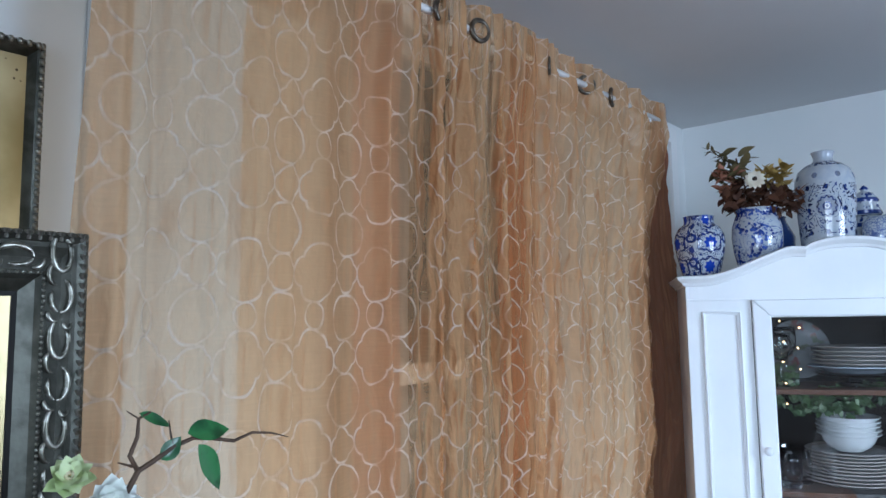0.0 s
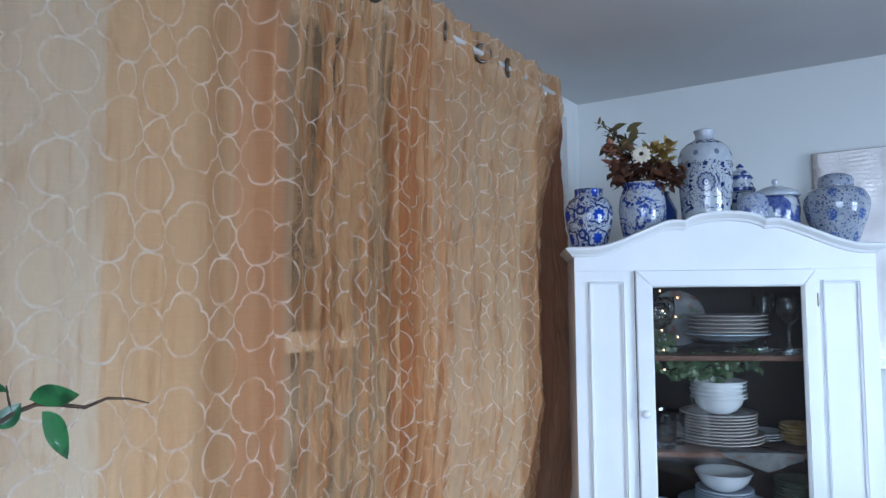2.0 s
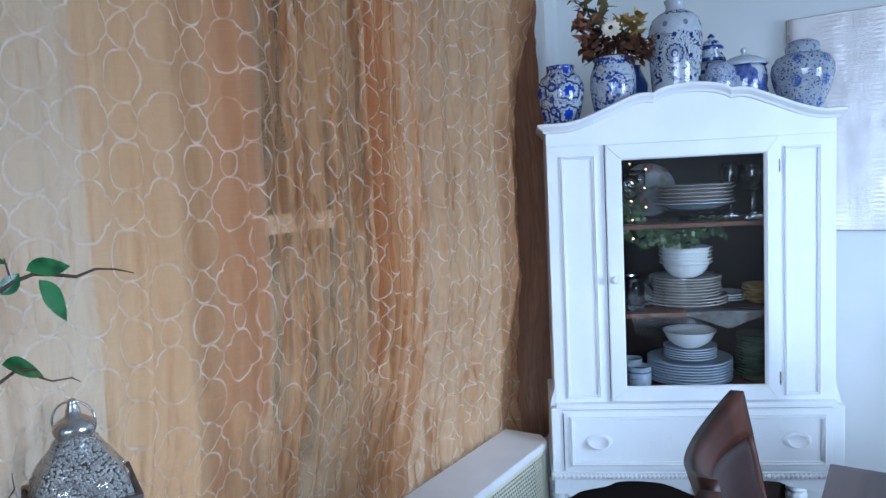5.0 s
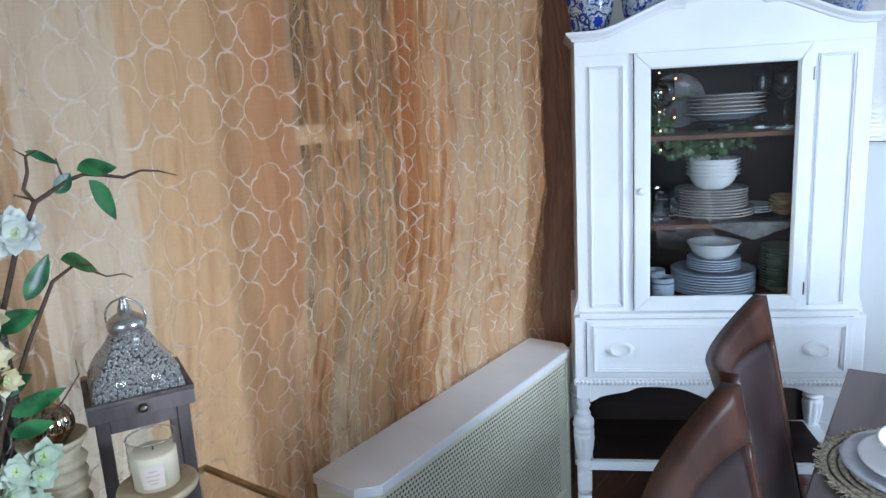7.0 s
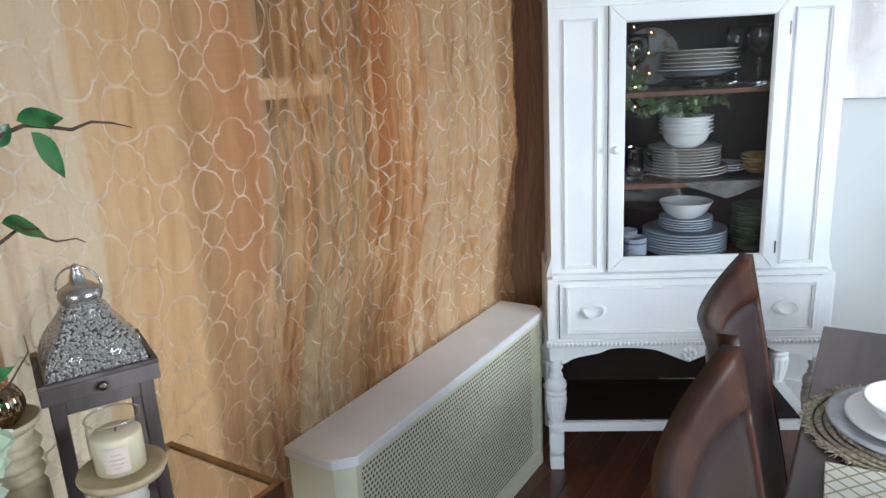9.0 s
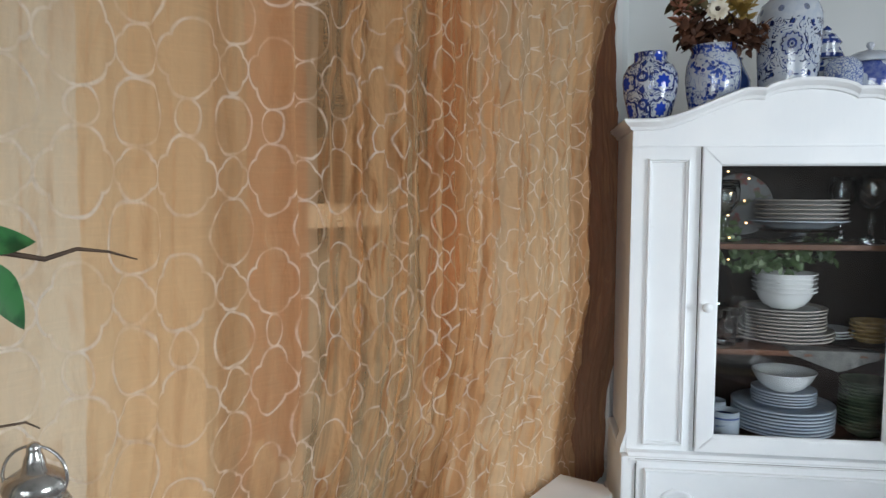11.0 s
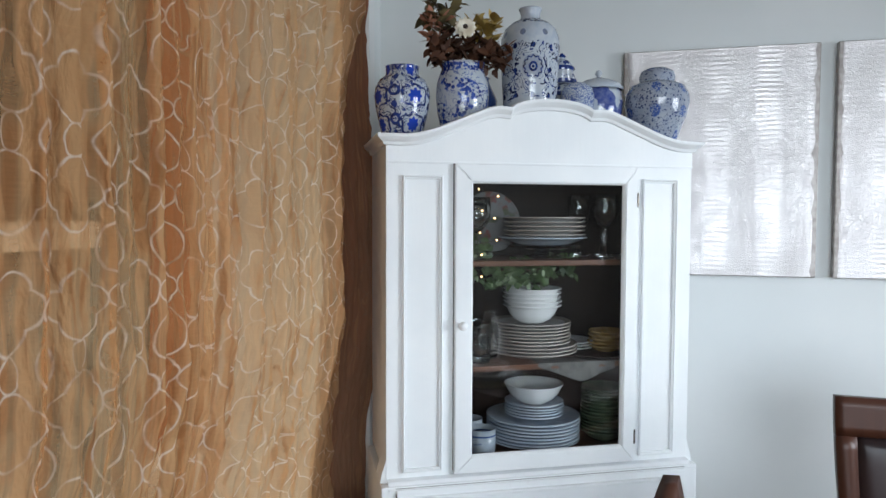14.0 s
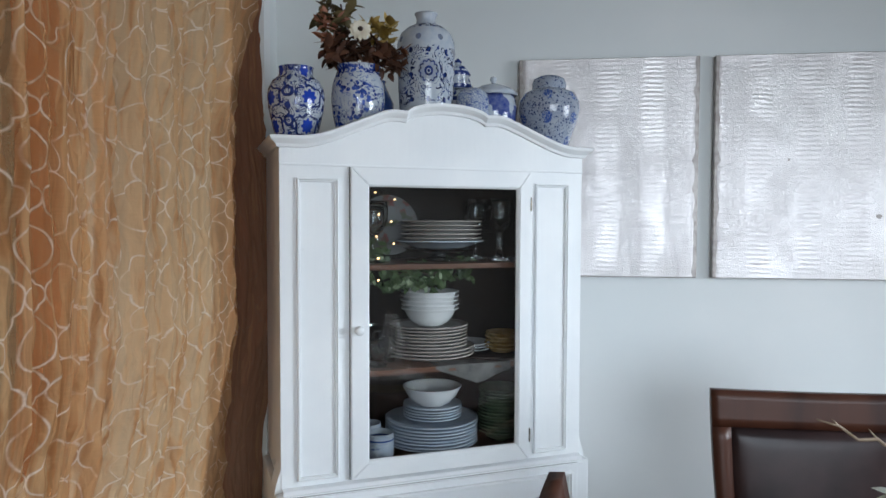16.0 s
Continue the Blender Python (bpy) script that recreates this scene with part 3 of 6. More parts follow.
def curtain(name, folds, y0, y1, z0, rings, seed, material, label, edge=lambda z: 0.0, back=0.0, crumple=1.0, density=1.3, start=lambda z: 0.0, calm=None):
    """Folds are rows of (place, width, depth); left of calm the cloth hangs smooth, in the first of two materials."""
    rough = crumple
    ob = thing(name, Matrix(), label, "curtain", "curtains on the rod")
    ny, nz = int((y1 - y0) / 0.0042), 150
    bm = bmesh.new()
    lay = bm.loops.layers.uv.new("UVMap")
    grid, span = [], []
    for j in range(nz + 1):
        z = z0 + (TOP - z0) * j / nz
        row, far = [], []
        right, run, last = y1 + edge(z), 0.0, None
        head = smooth(2.02, 2.25, z)
        low = smooth(1.9, 0.7, z)
        for i in range(ny + 1):
            y = y0 + start(z) + (right - y0 - start(z)) * i / ny
            x = hang(z) + back
            crumple = rough * (0.35 + 0.65 * smooth(calm - 0.06, calm + 0.06, y)) if calm else rough
            for k, (c, w, a) in enumerate(folds):
                c2 = c + 0.010 * math.sin(2.1 * z + 2.7 * k + seed) * low + 0.012 * math.sin(0.9 * z * (1 + 0.1 * k) + k)
                x += a * (1 - 0.35 * head) * (0.8 + 0.3 * math.sin(1.7 * z + 1.3 * k)) * math.exp(-(((y - c2) / w) ** 2))
            x += head * (0.020 - 0.042 * sum(math.exp(-(((y - r + 0.036) / 0.020) ** 2)) for r in (1.386, 1.527, 2.06)))
            p = Vector((y * 9, z * 2.2, seed))
            x += 0.010 * crumple * noise.noise(p) + 0.006 * crumple * noise.noise(Vector((y * 24 + z * 7, z * 9, seed + 4)))
            x += 0.005 * crumple * low * noise.noise(Vector((y * 40 - z * 12, z * 16 + y * 10, seed + 9)))
            ridge = 1 - abs(noise.noise(Vector((y * 19 + z * 4.5, z * 5, seed + 6))))
            pleat = 1 - abs(noise.noise(Vector((y * 21 + 0.8 * math.sin(3 * z), z * 1.1, seed + 13))))
            x += crumple * (1 - 0.6 * head) * (0.008 * ridge ** 7 + 0.0055 * pleat ** 6 * smooth(1.2, 1.4, y) * smooth(1.95, 1.78, y))
            yy = y + 0.004 * noise.noise(Vector((y * 14, z * 5, seed + 2)))
            zz = z + (0.006 * noise.noise(Vector((y * 16, 0, seed))) if j in (0, nz) else 0)
            v = Vector((x, yy, zz))
            run += (v - last).length * density if last else 0
            last = v
            row.append(bm.verts.new(v))
            far.append(run)
        grid.append(row)
        span.append(far)
    mid = span[nz // 2]
    for j in range(nz):
        for i in range(ny):
            f = bm.faces.new((grid[j][i], grid[j][i + 1], grid[j + 1][i + 1], grid[j + 1][i]))
            f.smooth = True
            f.material_index = 1 if calm and y0 + (y1 - y0) * i / ny > calm else 0
            for loop, (a, b) in zip(f.loops, ((j, i), (j, i + 1), (j + 1, i + 1), (j + 1, i))):
                loop[lay].uv = (0.85 * mid[b] + 0.15 * span[a][b] + seed * 0.37, z0 + (TOP - z0) * a / nz)
    me = bpy.data.meshes.new("cloth")
    bm.to_mesh(me)
    bm.free()
    for mt in material if isinstance(material, tuple) else (material,):
        me.materials.append(mt)
    part("cloth", me, None, ob)
    for y, tilt in rings:
        x = hang(2.26) + back + 0.016
        part("grommet", torus(0.0255, 0.0066, 32, 8, pose(x, y, 2.262, 0, 90, tilt)), bronze, ob, "dark bronze metal grommet", smooth=True)
    return ob


FOLDS_A = ((0.66, 0.012, 0.020), (0.70, 0.018, 0.026), (0.745, 0.014, -0.022), (0.80, 0.040, 0.016), (0.91, 0.030, 0.018), (0.965, 0.012, 0.016), (1.05, 0.030, 0.022), (1.16, 0.055, -0.016),
           (1.225, 0.014, 0.026), (1.375, 0.012, 0.024), (1.402, 0.011, -0.020), (1.430, 0.010, 0.010), (1.458, 0.010, -0.009), (1.490, 0.011, 0.026), (1.518, 0.010, -0.010), (1.546, 0.011, 0.009),
           (1.575, 0.010, -0.010), (1.605, 0.010, 0.026), (1.645, 0.016, -0.011), (1.680, 0.014, 0.010), (1.735, 0.014, 0.012), (1.776, 0.011, -0.050))
FOLDS_B = ((1.806, 0.014, 0.036), (1.842, 0.010, -0.022), (1.866, 0.012, 0.022), (1.93, 0.016, -0.016), (1.965, 0.012, 0.016), (1.99, 0.025, 0.009), (2.05, 0.014, -0.014), (2.085, 0.012, 0.014),
           (2.13, 0.026, 0.012), (2.21, 0.016, -0.015), (2.245, 0.012, 0.013), (2.29, 0.026, 0.014), (2.345, 0.013, -0.016), (2.39, 0.020, 0.022), (2.44, 0.010, -0.014))
FOLDS_C = ((2.30, 0.02, 0.015), (2.38, 0.02, -0.012), (2.46, 0.025, 0.014), (2.55, 0.02, -0.012), (2.62, 0.025, 0.012), (2.72, 0.03, 0.012))
def fall(z):
    """The outer panel's edge: wide at the heading, drawn in below it, loose again lower down."""
    return 0.18 * smooth(1.62, 2.28, z) - 0.045 + 0.150 * smooth(1.22, 0.62, z) + 0.004 * math.sin(6 * z) + 0.003 * math.sin(17 * z)


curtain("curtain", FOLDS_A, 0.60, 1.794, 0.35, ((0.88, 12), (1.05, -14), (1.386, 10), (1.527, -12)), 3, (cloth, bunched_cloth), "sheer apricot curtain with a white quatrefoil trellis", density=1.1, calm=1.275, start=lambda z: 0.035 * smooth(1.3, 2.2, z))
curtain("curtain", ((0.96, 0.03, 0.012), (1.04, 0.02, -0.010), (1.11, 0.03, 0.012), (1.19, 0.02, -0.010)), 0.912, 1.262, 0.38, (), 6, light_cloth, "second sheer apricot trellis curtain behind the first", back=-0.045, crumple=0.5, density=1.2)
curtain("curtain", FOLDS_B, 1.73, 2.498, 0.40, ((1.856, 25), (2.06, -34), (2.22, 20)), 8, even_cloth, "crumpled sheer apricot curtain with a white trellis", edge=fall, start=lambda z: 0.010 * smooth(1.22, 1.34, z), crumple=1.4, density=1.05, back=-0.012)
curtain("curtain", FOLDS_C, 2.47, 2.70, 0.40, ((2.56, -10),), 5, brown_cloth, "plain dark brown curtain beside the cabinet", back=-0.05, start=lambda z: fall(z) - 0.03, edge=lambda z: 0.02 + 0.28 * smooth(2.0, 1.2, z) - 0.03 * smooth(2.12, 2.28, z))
# plain orange drape on the pier between the windows
curtain("curtain", ((1.22, 0.02, 0.01), (1.29, 0.02, -0.008), (1.36, 0.02, 0.01)), 1.248, 1.392, 0.40, (), 2, orange_drape, "narrow plain orange drape behind the sheer curtain", back=-0.135, crumple=0.4)
curtain("curtain", ((1.82, 0.02, 0.01), (1.87, 0.02, -0.008), (1.92, 0.02, 0.01)), 1.780, 1.955, 0.40, (), 4, orange_drape, "narrow plain orange drape behind the sheer curtain", back=-0.135, crumple=0.4)

rod = thing("curtain_rod", Matrix.Translation((hang(2.3), 0, 2.262)), "white metal curtain rod under the ceiling", "curtain rod")
part("pole", tube(((0, 0.45, 0), (0, 2.60, 0)), 0.0095, 14), rod_white, rod, smooth=True)
for y in (0.5, 1.66, 2.50):
    part("bracket", box(WX - hang(2.3), 0.006, y - 0.006, y + 0.006, -0.022, -0.008, 0.002), rod_white, rod)

# ---- radiator cover ----
RX0, RX1, RY0, RY1, RZ1 = -1.022, -0.832, 1.285, 2.425, 0.604
rad = thing("radiator_cover", Matrix.Translation(((RX0 + RX1) / 2, (RY0 + RY1) / 2, 0)), "cream metal radiator cover with a white top and pierced grille", "radiator cover")
hw, hl = (RX1 - RX0) / 2, (RY1 - RY0) / 2
ch = 0.045
outline = [(-hw, -hl), (hw - ch, -hl), (hw, -hl + ch), (hw, hl - ch), (hw - ch, hl), (-hw, hl)]


def flat_prism(shape, z0, z1, bevel=0.0):
    bm = bmesh.new()
    a = [bm.verts.new((x, y, z0)) for x, y in shape]
    b = [bm.verts.new((x, y, z1)) for x, y in shape]
    bm.faces.new(a[::-1])
    bm.faces.new(b)
    for k in range(len(a)):
        bm.faces.new((a[k], a[(k + 1) % len(a)], b[(k + 1) % len(b)], b[k]))
    if bevel:
        bmesh.ops.bevel(bm, geom=bm.edges[:], offset=bevel, segments=2, affect="EDGES")
    return bm


part("top", flat_prism(outline, RZ1 - 0.026, RZ1, 0.003), enamel, rad, "white enamelled top with clipped corners")
part("end_panel", flat_prism([(-hw + 0.006, -hl + 0.008), (hw - ch, -hl + 0.008), (hw - 0.008, -hl + ch), (hw - 0.008, -hl + ch + 0.02), (-hw + 0.006, -hl + 0.02)], 0.0, RZ1 - 0.026), cream_metal, rad)
part("end_panel", flat_prism([(-hw + 0.006, hl - 0.02), (hw - 0.008, hl - ch - 0.02), (hw - 0.008, hl - ch), (hw - ch, hl - 0.008), (-hw + 0.006, hl - 0.008)], 0.0, RZ1 - 0.026), cream_metal, rad)
part("top_rail", box(hw - 0.022, hw - 0.008, -hl + ch + 0.02, hl - ch - 0.02, RZ1 - 0.045, RZ1 - 0.026, 0.002), cream_metal, rad)
part("bottom_rail", box(hw - 0.022, hw - 0.008, -hl + ch + 0.02, hl - ch - 0.02, 0.0, 0.06, 0.002), cream_metal, rad)
# dark sheet that stands in for the shaded inside behind the grille
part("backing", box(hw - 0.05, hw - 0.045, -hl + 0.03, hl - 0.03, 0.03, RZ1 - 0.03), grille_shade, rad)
verts, faces = [], []
pitch = 0.0135
gy0, gy1, gz0, gz1, gx = -hl + ch + 0.02, hl - ch - 0.02, 0.06, RZ1 - 0.045, hw - 0.013
rows_n = int((gz1 - gz0) / pitch)
cols_n = int((gy1 - gy0) / pitch)
for r in range(rows_n):
    for c in range(cols_n):
        y = gy0 + (c + (0.5 if r % 2 else 0.0)) * (gy1 - gy0) / (cols_n + 0.5)
        z = gz0 + r * (gz1 - gz0) / rows_n
        w, h = (gy1 - gy0) / (cols_n + 0.5), (gz1 - gz0) / rows_n
        o = len(verts)
        verts += [(gx, y, z), (gx, y + w, z), (gx, y + w, z + h), (gx, y, z + h)]
        verts += [(gx, y + w * 0.5, z + h * 0.10), (gx, y + w * 0.90, z + h * 0.5), (gx, y + w * 0.5, z + h * 0.90), (gx, y + w * 0.10, z + h * 0.5)]
        for k in range(4):
            n2 = (k + 1) % 4
            faces += [(o + k, o + n2, o + 4 + k), (o + n2, o + 4 + n2, o + 4 + k)]
me = bpy.data.meshes.new("grille")
me.from_pydata(verts, [], faces)
me.materials.append(cream_metal)
part("grille", me, None, rad, "cream metal grille pierced all over")

# ---- china cabinet ----
CAB = pose(0, 0, 0, 0, 0, 27) @ Matrix.Translation((0.836, 2.48, 0))
cab = thing("china_cabinet", CAB, "white painted vintage china cabinet with a glass door", "cabinet")
H0, H1, DEPTH = 0.466, 0.444, 0.33


def crest(u):
    """Height of the pediment's top edge at u from its middle."""
    u = abs(u)
    if u < 0.118:
        return 1.768 + 0.027 * max(1 - (u / 0.118) ** 2, 0) ** 0.62
    t = min((u - 0.118) / 0.30, 1)
    return 1.688 + 0.080 * (1 - smooth(0.05, 1, t)) + 0.004 * math.exp(-(((u - 0.17) / 0.035) ** 2))


part("side_panel", box(-H0, -H0 + 0.018, 0.0, DEPTH, 0.745, 1.665, 0.003), cabinet_paint, cab)
part("side_panel", box(H1 - 0.018, H1, 0.0, DEPTH, 0.745, 1.665, 0.003), cabinet_paint, cab)
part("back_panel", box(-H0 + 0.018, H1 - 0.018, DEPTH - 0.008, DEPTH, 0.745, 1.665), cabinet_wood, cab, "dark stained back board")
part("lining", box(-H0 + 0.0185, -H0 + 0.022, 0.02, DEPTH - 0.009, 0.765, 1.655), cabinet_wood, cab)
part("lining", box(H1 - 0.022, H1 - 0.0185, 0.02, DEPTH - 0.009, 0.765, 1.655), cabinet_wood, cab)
part("top_board", box(-H0 + 0.002, H1 - 0.002, 0.002, DEPTH - 0.002, 1.6655, 1.681, 0.002), cabinet_paint, cab)
part("cabinet_floor", box(-H0 + 0.0185, H1 - 0.0185, 0.019, DEPTH - 0.0085, 0.748, 0.764), shelf_wood, cab, "brown wooden cabinet floor")
for z in (1.342, 1.040):
    part("shelf", box(-H0 + 0.0225, H1 - 0.0225, 0.035, DEPTH - 0.0095, z - 0.016, z, 0.002), shelf_wood, cab, "brown wooden shelf")

# front: boards either side of the door, the board above, raised mouldings
for s, (x0, x1) in ((-1, (-H0, -0.279)), (1, (0.265, H1))):
    part("front_board", box(x0, x1, -0.001, 0.018, 0.745, 1.614, 0.002), cabinet_paint, cab)
PROF = ((0, 0), (0.0005, 0.009), (0.004, 0.011), (0.007, 0.007), (0.0095, 0.0075), (0.011, 0.0))
part("panel_moulding", moulding(-0.422, -0.309, 0.763, 1.580, -0.001, PROF), cabinet_paint, cab)
part("panel_moulding", moulding(0.284, 0.396, 0.763, 1.578, -0.001, PROF), cabinet_paint, cab)
part("lower_board", box(-0.279, 0.265, 0.0, 0.018, 0.7455, 0.752), cabinet_paint, cab)
n = 160
us = [-H0 + (H0 + H1) * i / n for i in range(n + 1)]
part("pediment", slab([(-H0, 1.615), (H1, 1.615)] + [(u, crest(u) - 0.010) for u in reversed(us)], -0.002, 0.018), cabinet_paint, cab)
part("bead", box(-H0, H1, -0.006, -0.002, 1.612, 1.618, 0.0015), cabinet_paint, cab)
# crown moulding follows the crest, and returns along both sides
CROWN = ((0.0, -0.030), (0.007, -0.028), (0.010, -0.020), (0.018, -0.014), (0.024, -0.008), (0.026, 0.0), (0.0, 0.004), (-0.015, 0.002))
ze = crest(H1)
path = [((-H0, DEPTH, ze), (-1, 0, 0), (0, 0, 1)), ((-H0, -0.002, ze), (-1, -1, 0), (0, 0, 1))]
path += [((u, -0.002, crest(u)), (0, -1, 0), (0, 0, 1)) for u in us[5:-5]]
path += [((H1, -0.002, ze), (1, -1, 0), (0, 0, 1)), ((H1, DEPTH, ze), (1, 0, 0), (0, 0, 1))]
part("crown_moulding", sweep(CROWN, path), cabinet_paint, cab)

# door
door = part("door", box(-0.277, -0.229, -0.016, 0.0, 0.0, 0.001), cabinet_paint, cab)
door.data.clear_geometry()
DX0, DX1, DZ0, DZ1 = -0.277, 0.263, 0.752, 1.611
GX0, GX1, GZ0, GZ1 = -0.230, 0.227, 0.796, 1.565
g = 0.0006
for nm, shape in (("door_stile", [(DX0, DZ0 + g), (GX0, GZ0 + g), (GX0, GZ1 - g), (DX0, DZ1 - g)]), ("door_stile", [(GX1, GZ0 + g), (DX1, DZ0 + g), (DX1, DZ1 - g), (GX1, GZ1 - g)]),
                  ("door_rail", [(DX0 + g, DZ0), (DX1 - g, DZ0), (GX1 - g, GZ0), (GX0 + g, GZ0)]), ("door_rail", [(GX0 + g, GZ1), (GX1 - g, GZ1), (DX1 - g, DZ1), (DX0 + g, DZ1)])):
    bm = slab(shape, -0.017, 0.0005)
    bmesh.ops.bevel(bm, geom=[e for e in bm.edges if all(v.co.y < -0.01 for v in e.verts)], offset=0.0025, segments=2, affect="EDGES")
    part(nm, bm, cabinet_paint, door)
part("glazing_bead", moulding(GX0, GX1, GZ0, GZ1, -0.004, ((0, 0), (0.0, 0.009), (0.004, 0.006), (0.006, 0.0))), cabinet_paint, door)
pane = part("pane", box(GX0 - 0.004, GX1 + 0.004, -0.003, 0.0, GZ0 - 0.004, GZ1 + 0.004), pane_glass, door, "clear glass pane")
pane.visible_shadow = False
part("knob", lathe(((0.0, 0.0), (0.006, 0.0), (0.005, 0.006), (0.010, 0.011), (0.0135, 0.018), (0.011, 0.024), (0.004, 0.027), (0.0, 0.0272)), 20, pose(-0.258, -0.017, 1.168, 90, 0, 0)), cabinet_paint, door, "small white turned knob", smooth=True)
for z in (1.517, 0.822):
    bm = tube(((0.269, -0.008, z - 0.017), (0.269, -0.008, z + 0.017)), 0.0024, 10)
    tube(((0.269, -0.008, z - 0.021), (0.269, -0.008, z + 0.021)), 0.002, 8, bm)
    part("hinge", bm, bronze, door, "worn dark metal hinge")

# base: waist, drawer, rope band, apron, turned legs, low shelf
L0, L1, LY0, LY1 = 0.482, 0.461, -0.032, DEPTH + 0.005
part("waist", sweep(((0, 0), (0.020, -0.004), (0.026, -0.014), (0.036, -0.020), (0.036, -0.030), (0.0, -0.034)), [((x, LY0 + 0.032, 0.748), (0, -1, 0), (0, 0, 1)) for x in (-L0 + 0.02, L1 - 0.02)]), cabinet_paint, cab)
part("base_body", box(-L0, L1, LY0, LY1, 0.512, 0.735, 0.006), cabinet_paint, cab)
for s, half, wide in ((-1, H0, L0), (1, H1, L1)):
    shape = [(s * wide, 0.732)] + [(s * (wide - 0.018 * smooth(0, 1, k / 8)), 0.732 + 0.085 * k / 8) for k in range(9)] + [(s * (half - 0.002), 0.820), (s * (half - 0.03), 0.732)]
    part("shoulder", slab(shape, LY0 + 0.033, LY0 + 0.12), cabinet_paint, cab, "small curved shoulder bracket")
# dark sheet just proud of the body, standing in for shade round the drawer
part("drawer_gap", box(-0.4435, 0.4195, LY0 - 0.0012, LY0 + 0.004, 0.5195, 0.7305), dark_void, cab)
drawer = part("drawer", box(-0.441, 0.417, LY0 - 0.010, LY0 + 0.01, 0.522, 0.728, 0.003), cabinet_paint, cab)
part("drawer_moulding", moulding(-0.420, 0.396, 0.541, 0.709, LY0 - 0.010, ((0, 0), (0.0005, 0.010), (0.005, 0.012), (0.009, 0.007), (0.012, 0.0075), (0.0135, 0))), cabinet_paint, drawer)
for x in (-0.327, 0.308):
    pull = part("pull", lathe(((0.0, 0.004), (0.026, 0.004), (0.030, 0.008), (0.040, 0.008), (0.045, 0.003), (0.046, -0.001), (0.0, -0.001)), 36, pose(x, LY0 - 0.010, 0.624, 90, 0, 0) @ Matrix.Diagonal((1, 0.58, 1, 1))), cabinet_paint, drawer, "white oval drawer pull", smooth=True)
    part("bail", tube([(x + 0.033 * math.cos(a), LY0 - 0.026 + 0.004 * math.sin(a), 0.624 + 0.019 * math.sin(a)) for a in (math.pi + math.pi * k / 14 for k in range(15))], 0.0042, 8), cabinet_paint, pull, "thin curved bail handle", smooth=True)
    for s in (-1, 1):
        part("bail_post", lathe(((0, 0), (0.0055, 0.0), (0.0055, 0.012), (0.0, 0.015)), 12, pose(x + s * 0.033, LY0 - 0.010, 0.624, 90, 0, 0)), cabinet_paint, pull)
part("rope_band", box(-L0 - 0.006, L1 + 0.006, LY0 - 0.008, LY1, 0.487, 0.513, 0.004), cabinet_paint, cab)
bead_me = mesh_of("rope_bead", lathe(((0, -0.009), (0.005, -0.007), (0.0068, 0.0), (0.005, 0.007), (0, 0.009)), 8), cabinet_paint, True)
for i in range(64):
    ob = part("rope_bead", bead_me, None, cab)
    ob.matrix_local = pose(-L0 + (L0 + L1) * (i + 0.5) / 64, LY0 - 0.009, 0.500, 0, 40, 0)
n = 80
low = []
for i in range(n + 1):
    u = -L0 + 0.05 + (L0 + L1 - 0.10) * i / n
    a = abs(u) / ((L0 if u < 0 else L1) - 0.05)
    low.append((u, 0.432 + 0.035 * math.sin(min(a, 1) * math.pi) ** 1.0 + (0.012 if a < 0.72 else 0.0) * smooth(0.72, 0.6, a) - 0.020 * smooth(0.30, 0.0, a) - 0.012 * smooth(0.9, 1.0, a)))
part("apron", slab([(-L0 + 0.05, 0.487), *low, (L1 - 0.05, 0.487)][::-1], LY0 + 0.004, LY0 + 0.022), cabinet_paint, cab, "scalloped white apron")
bm = bmesh.new()
for k in range(8):
    a = k * math.pi / 4
    lathe(((0, 0.010), (0.008, 0.007), (0.011, 0.0)), 10, pose(0.018 * math.cos(a), LY0 + 0.003, 0.452 + 0.018 * math.sin(a), 90, 0, 0), bm)
lathe(((0, 0.014), (0.007, 0.010), (0.010, 0.0)), 12, pose(0, LY0 + 0.002, 0.452, 90, 0, 0), bm)
part("rosette", bm, cabinet_paint, cab, "carved rosette", smooth=True)
LEG = ((0.0, 0.054), (0.018, 0.056), (0.024, 0.062), (0.022, 0.068), (0.022, 0.150), (0.025, 0.156), (0.024, 0.162), (0.031, 0.168), (0.031, 0.177), (0.022, 0.186), (0.025, 0.197), (0.029, 0.212), (0.033, 0.235),
       (0.036, 0.262), (0.038, 0.280), (0.035, 0.290), (0.029, 0.296), (0.037, 0.301), (0.036, 0.308), (0.028, 0.313), (0.033, 0.318), (0.0375, 0.330), (0.036, 0.344), (0.029, 0.355), (0.021, 0.362), (0.025, 0.369), (0.023, 0.376), (0.018, 0.384), (0.019, 0.392), (0.025, 0.402), (0.020, 0.412), (0.022, 0.425), (0.022, 0.436))
bm = lathe(LEG, 60)
for v in bm.verts:
    if 0.19 < v.co.z < 0.288:
        k = 1 - 0.075 * max(math.cos(10 * math.atan2(v.co.y, v.co.x)), -0.2) * smooth(0.19, 0.205, v.co.z) * smooth(0.288, 0.278, v.co.z)
        v.co.x, v.co.y = v.co.x * k, v.co.y * k
box(-0.026, 0.026, -0.026, 0.026, 0.072, 0.148, 0.005, bm)
box(-0.025, 0.025, -0.025, 0.025, 0.0, 0.050, 0.006, bm)
leg_me = mesh_of("leg", bm, cabinet_paint, False)
for p in leg_me.polygons:
    p.use_smooth = not (abs(abs(p.normal.x) - 1) < 0.01 or abs(abs(p.normal.y) - 1) < 0.01)
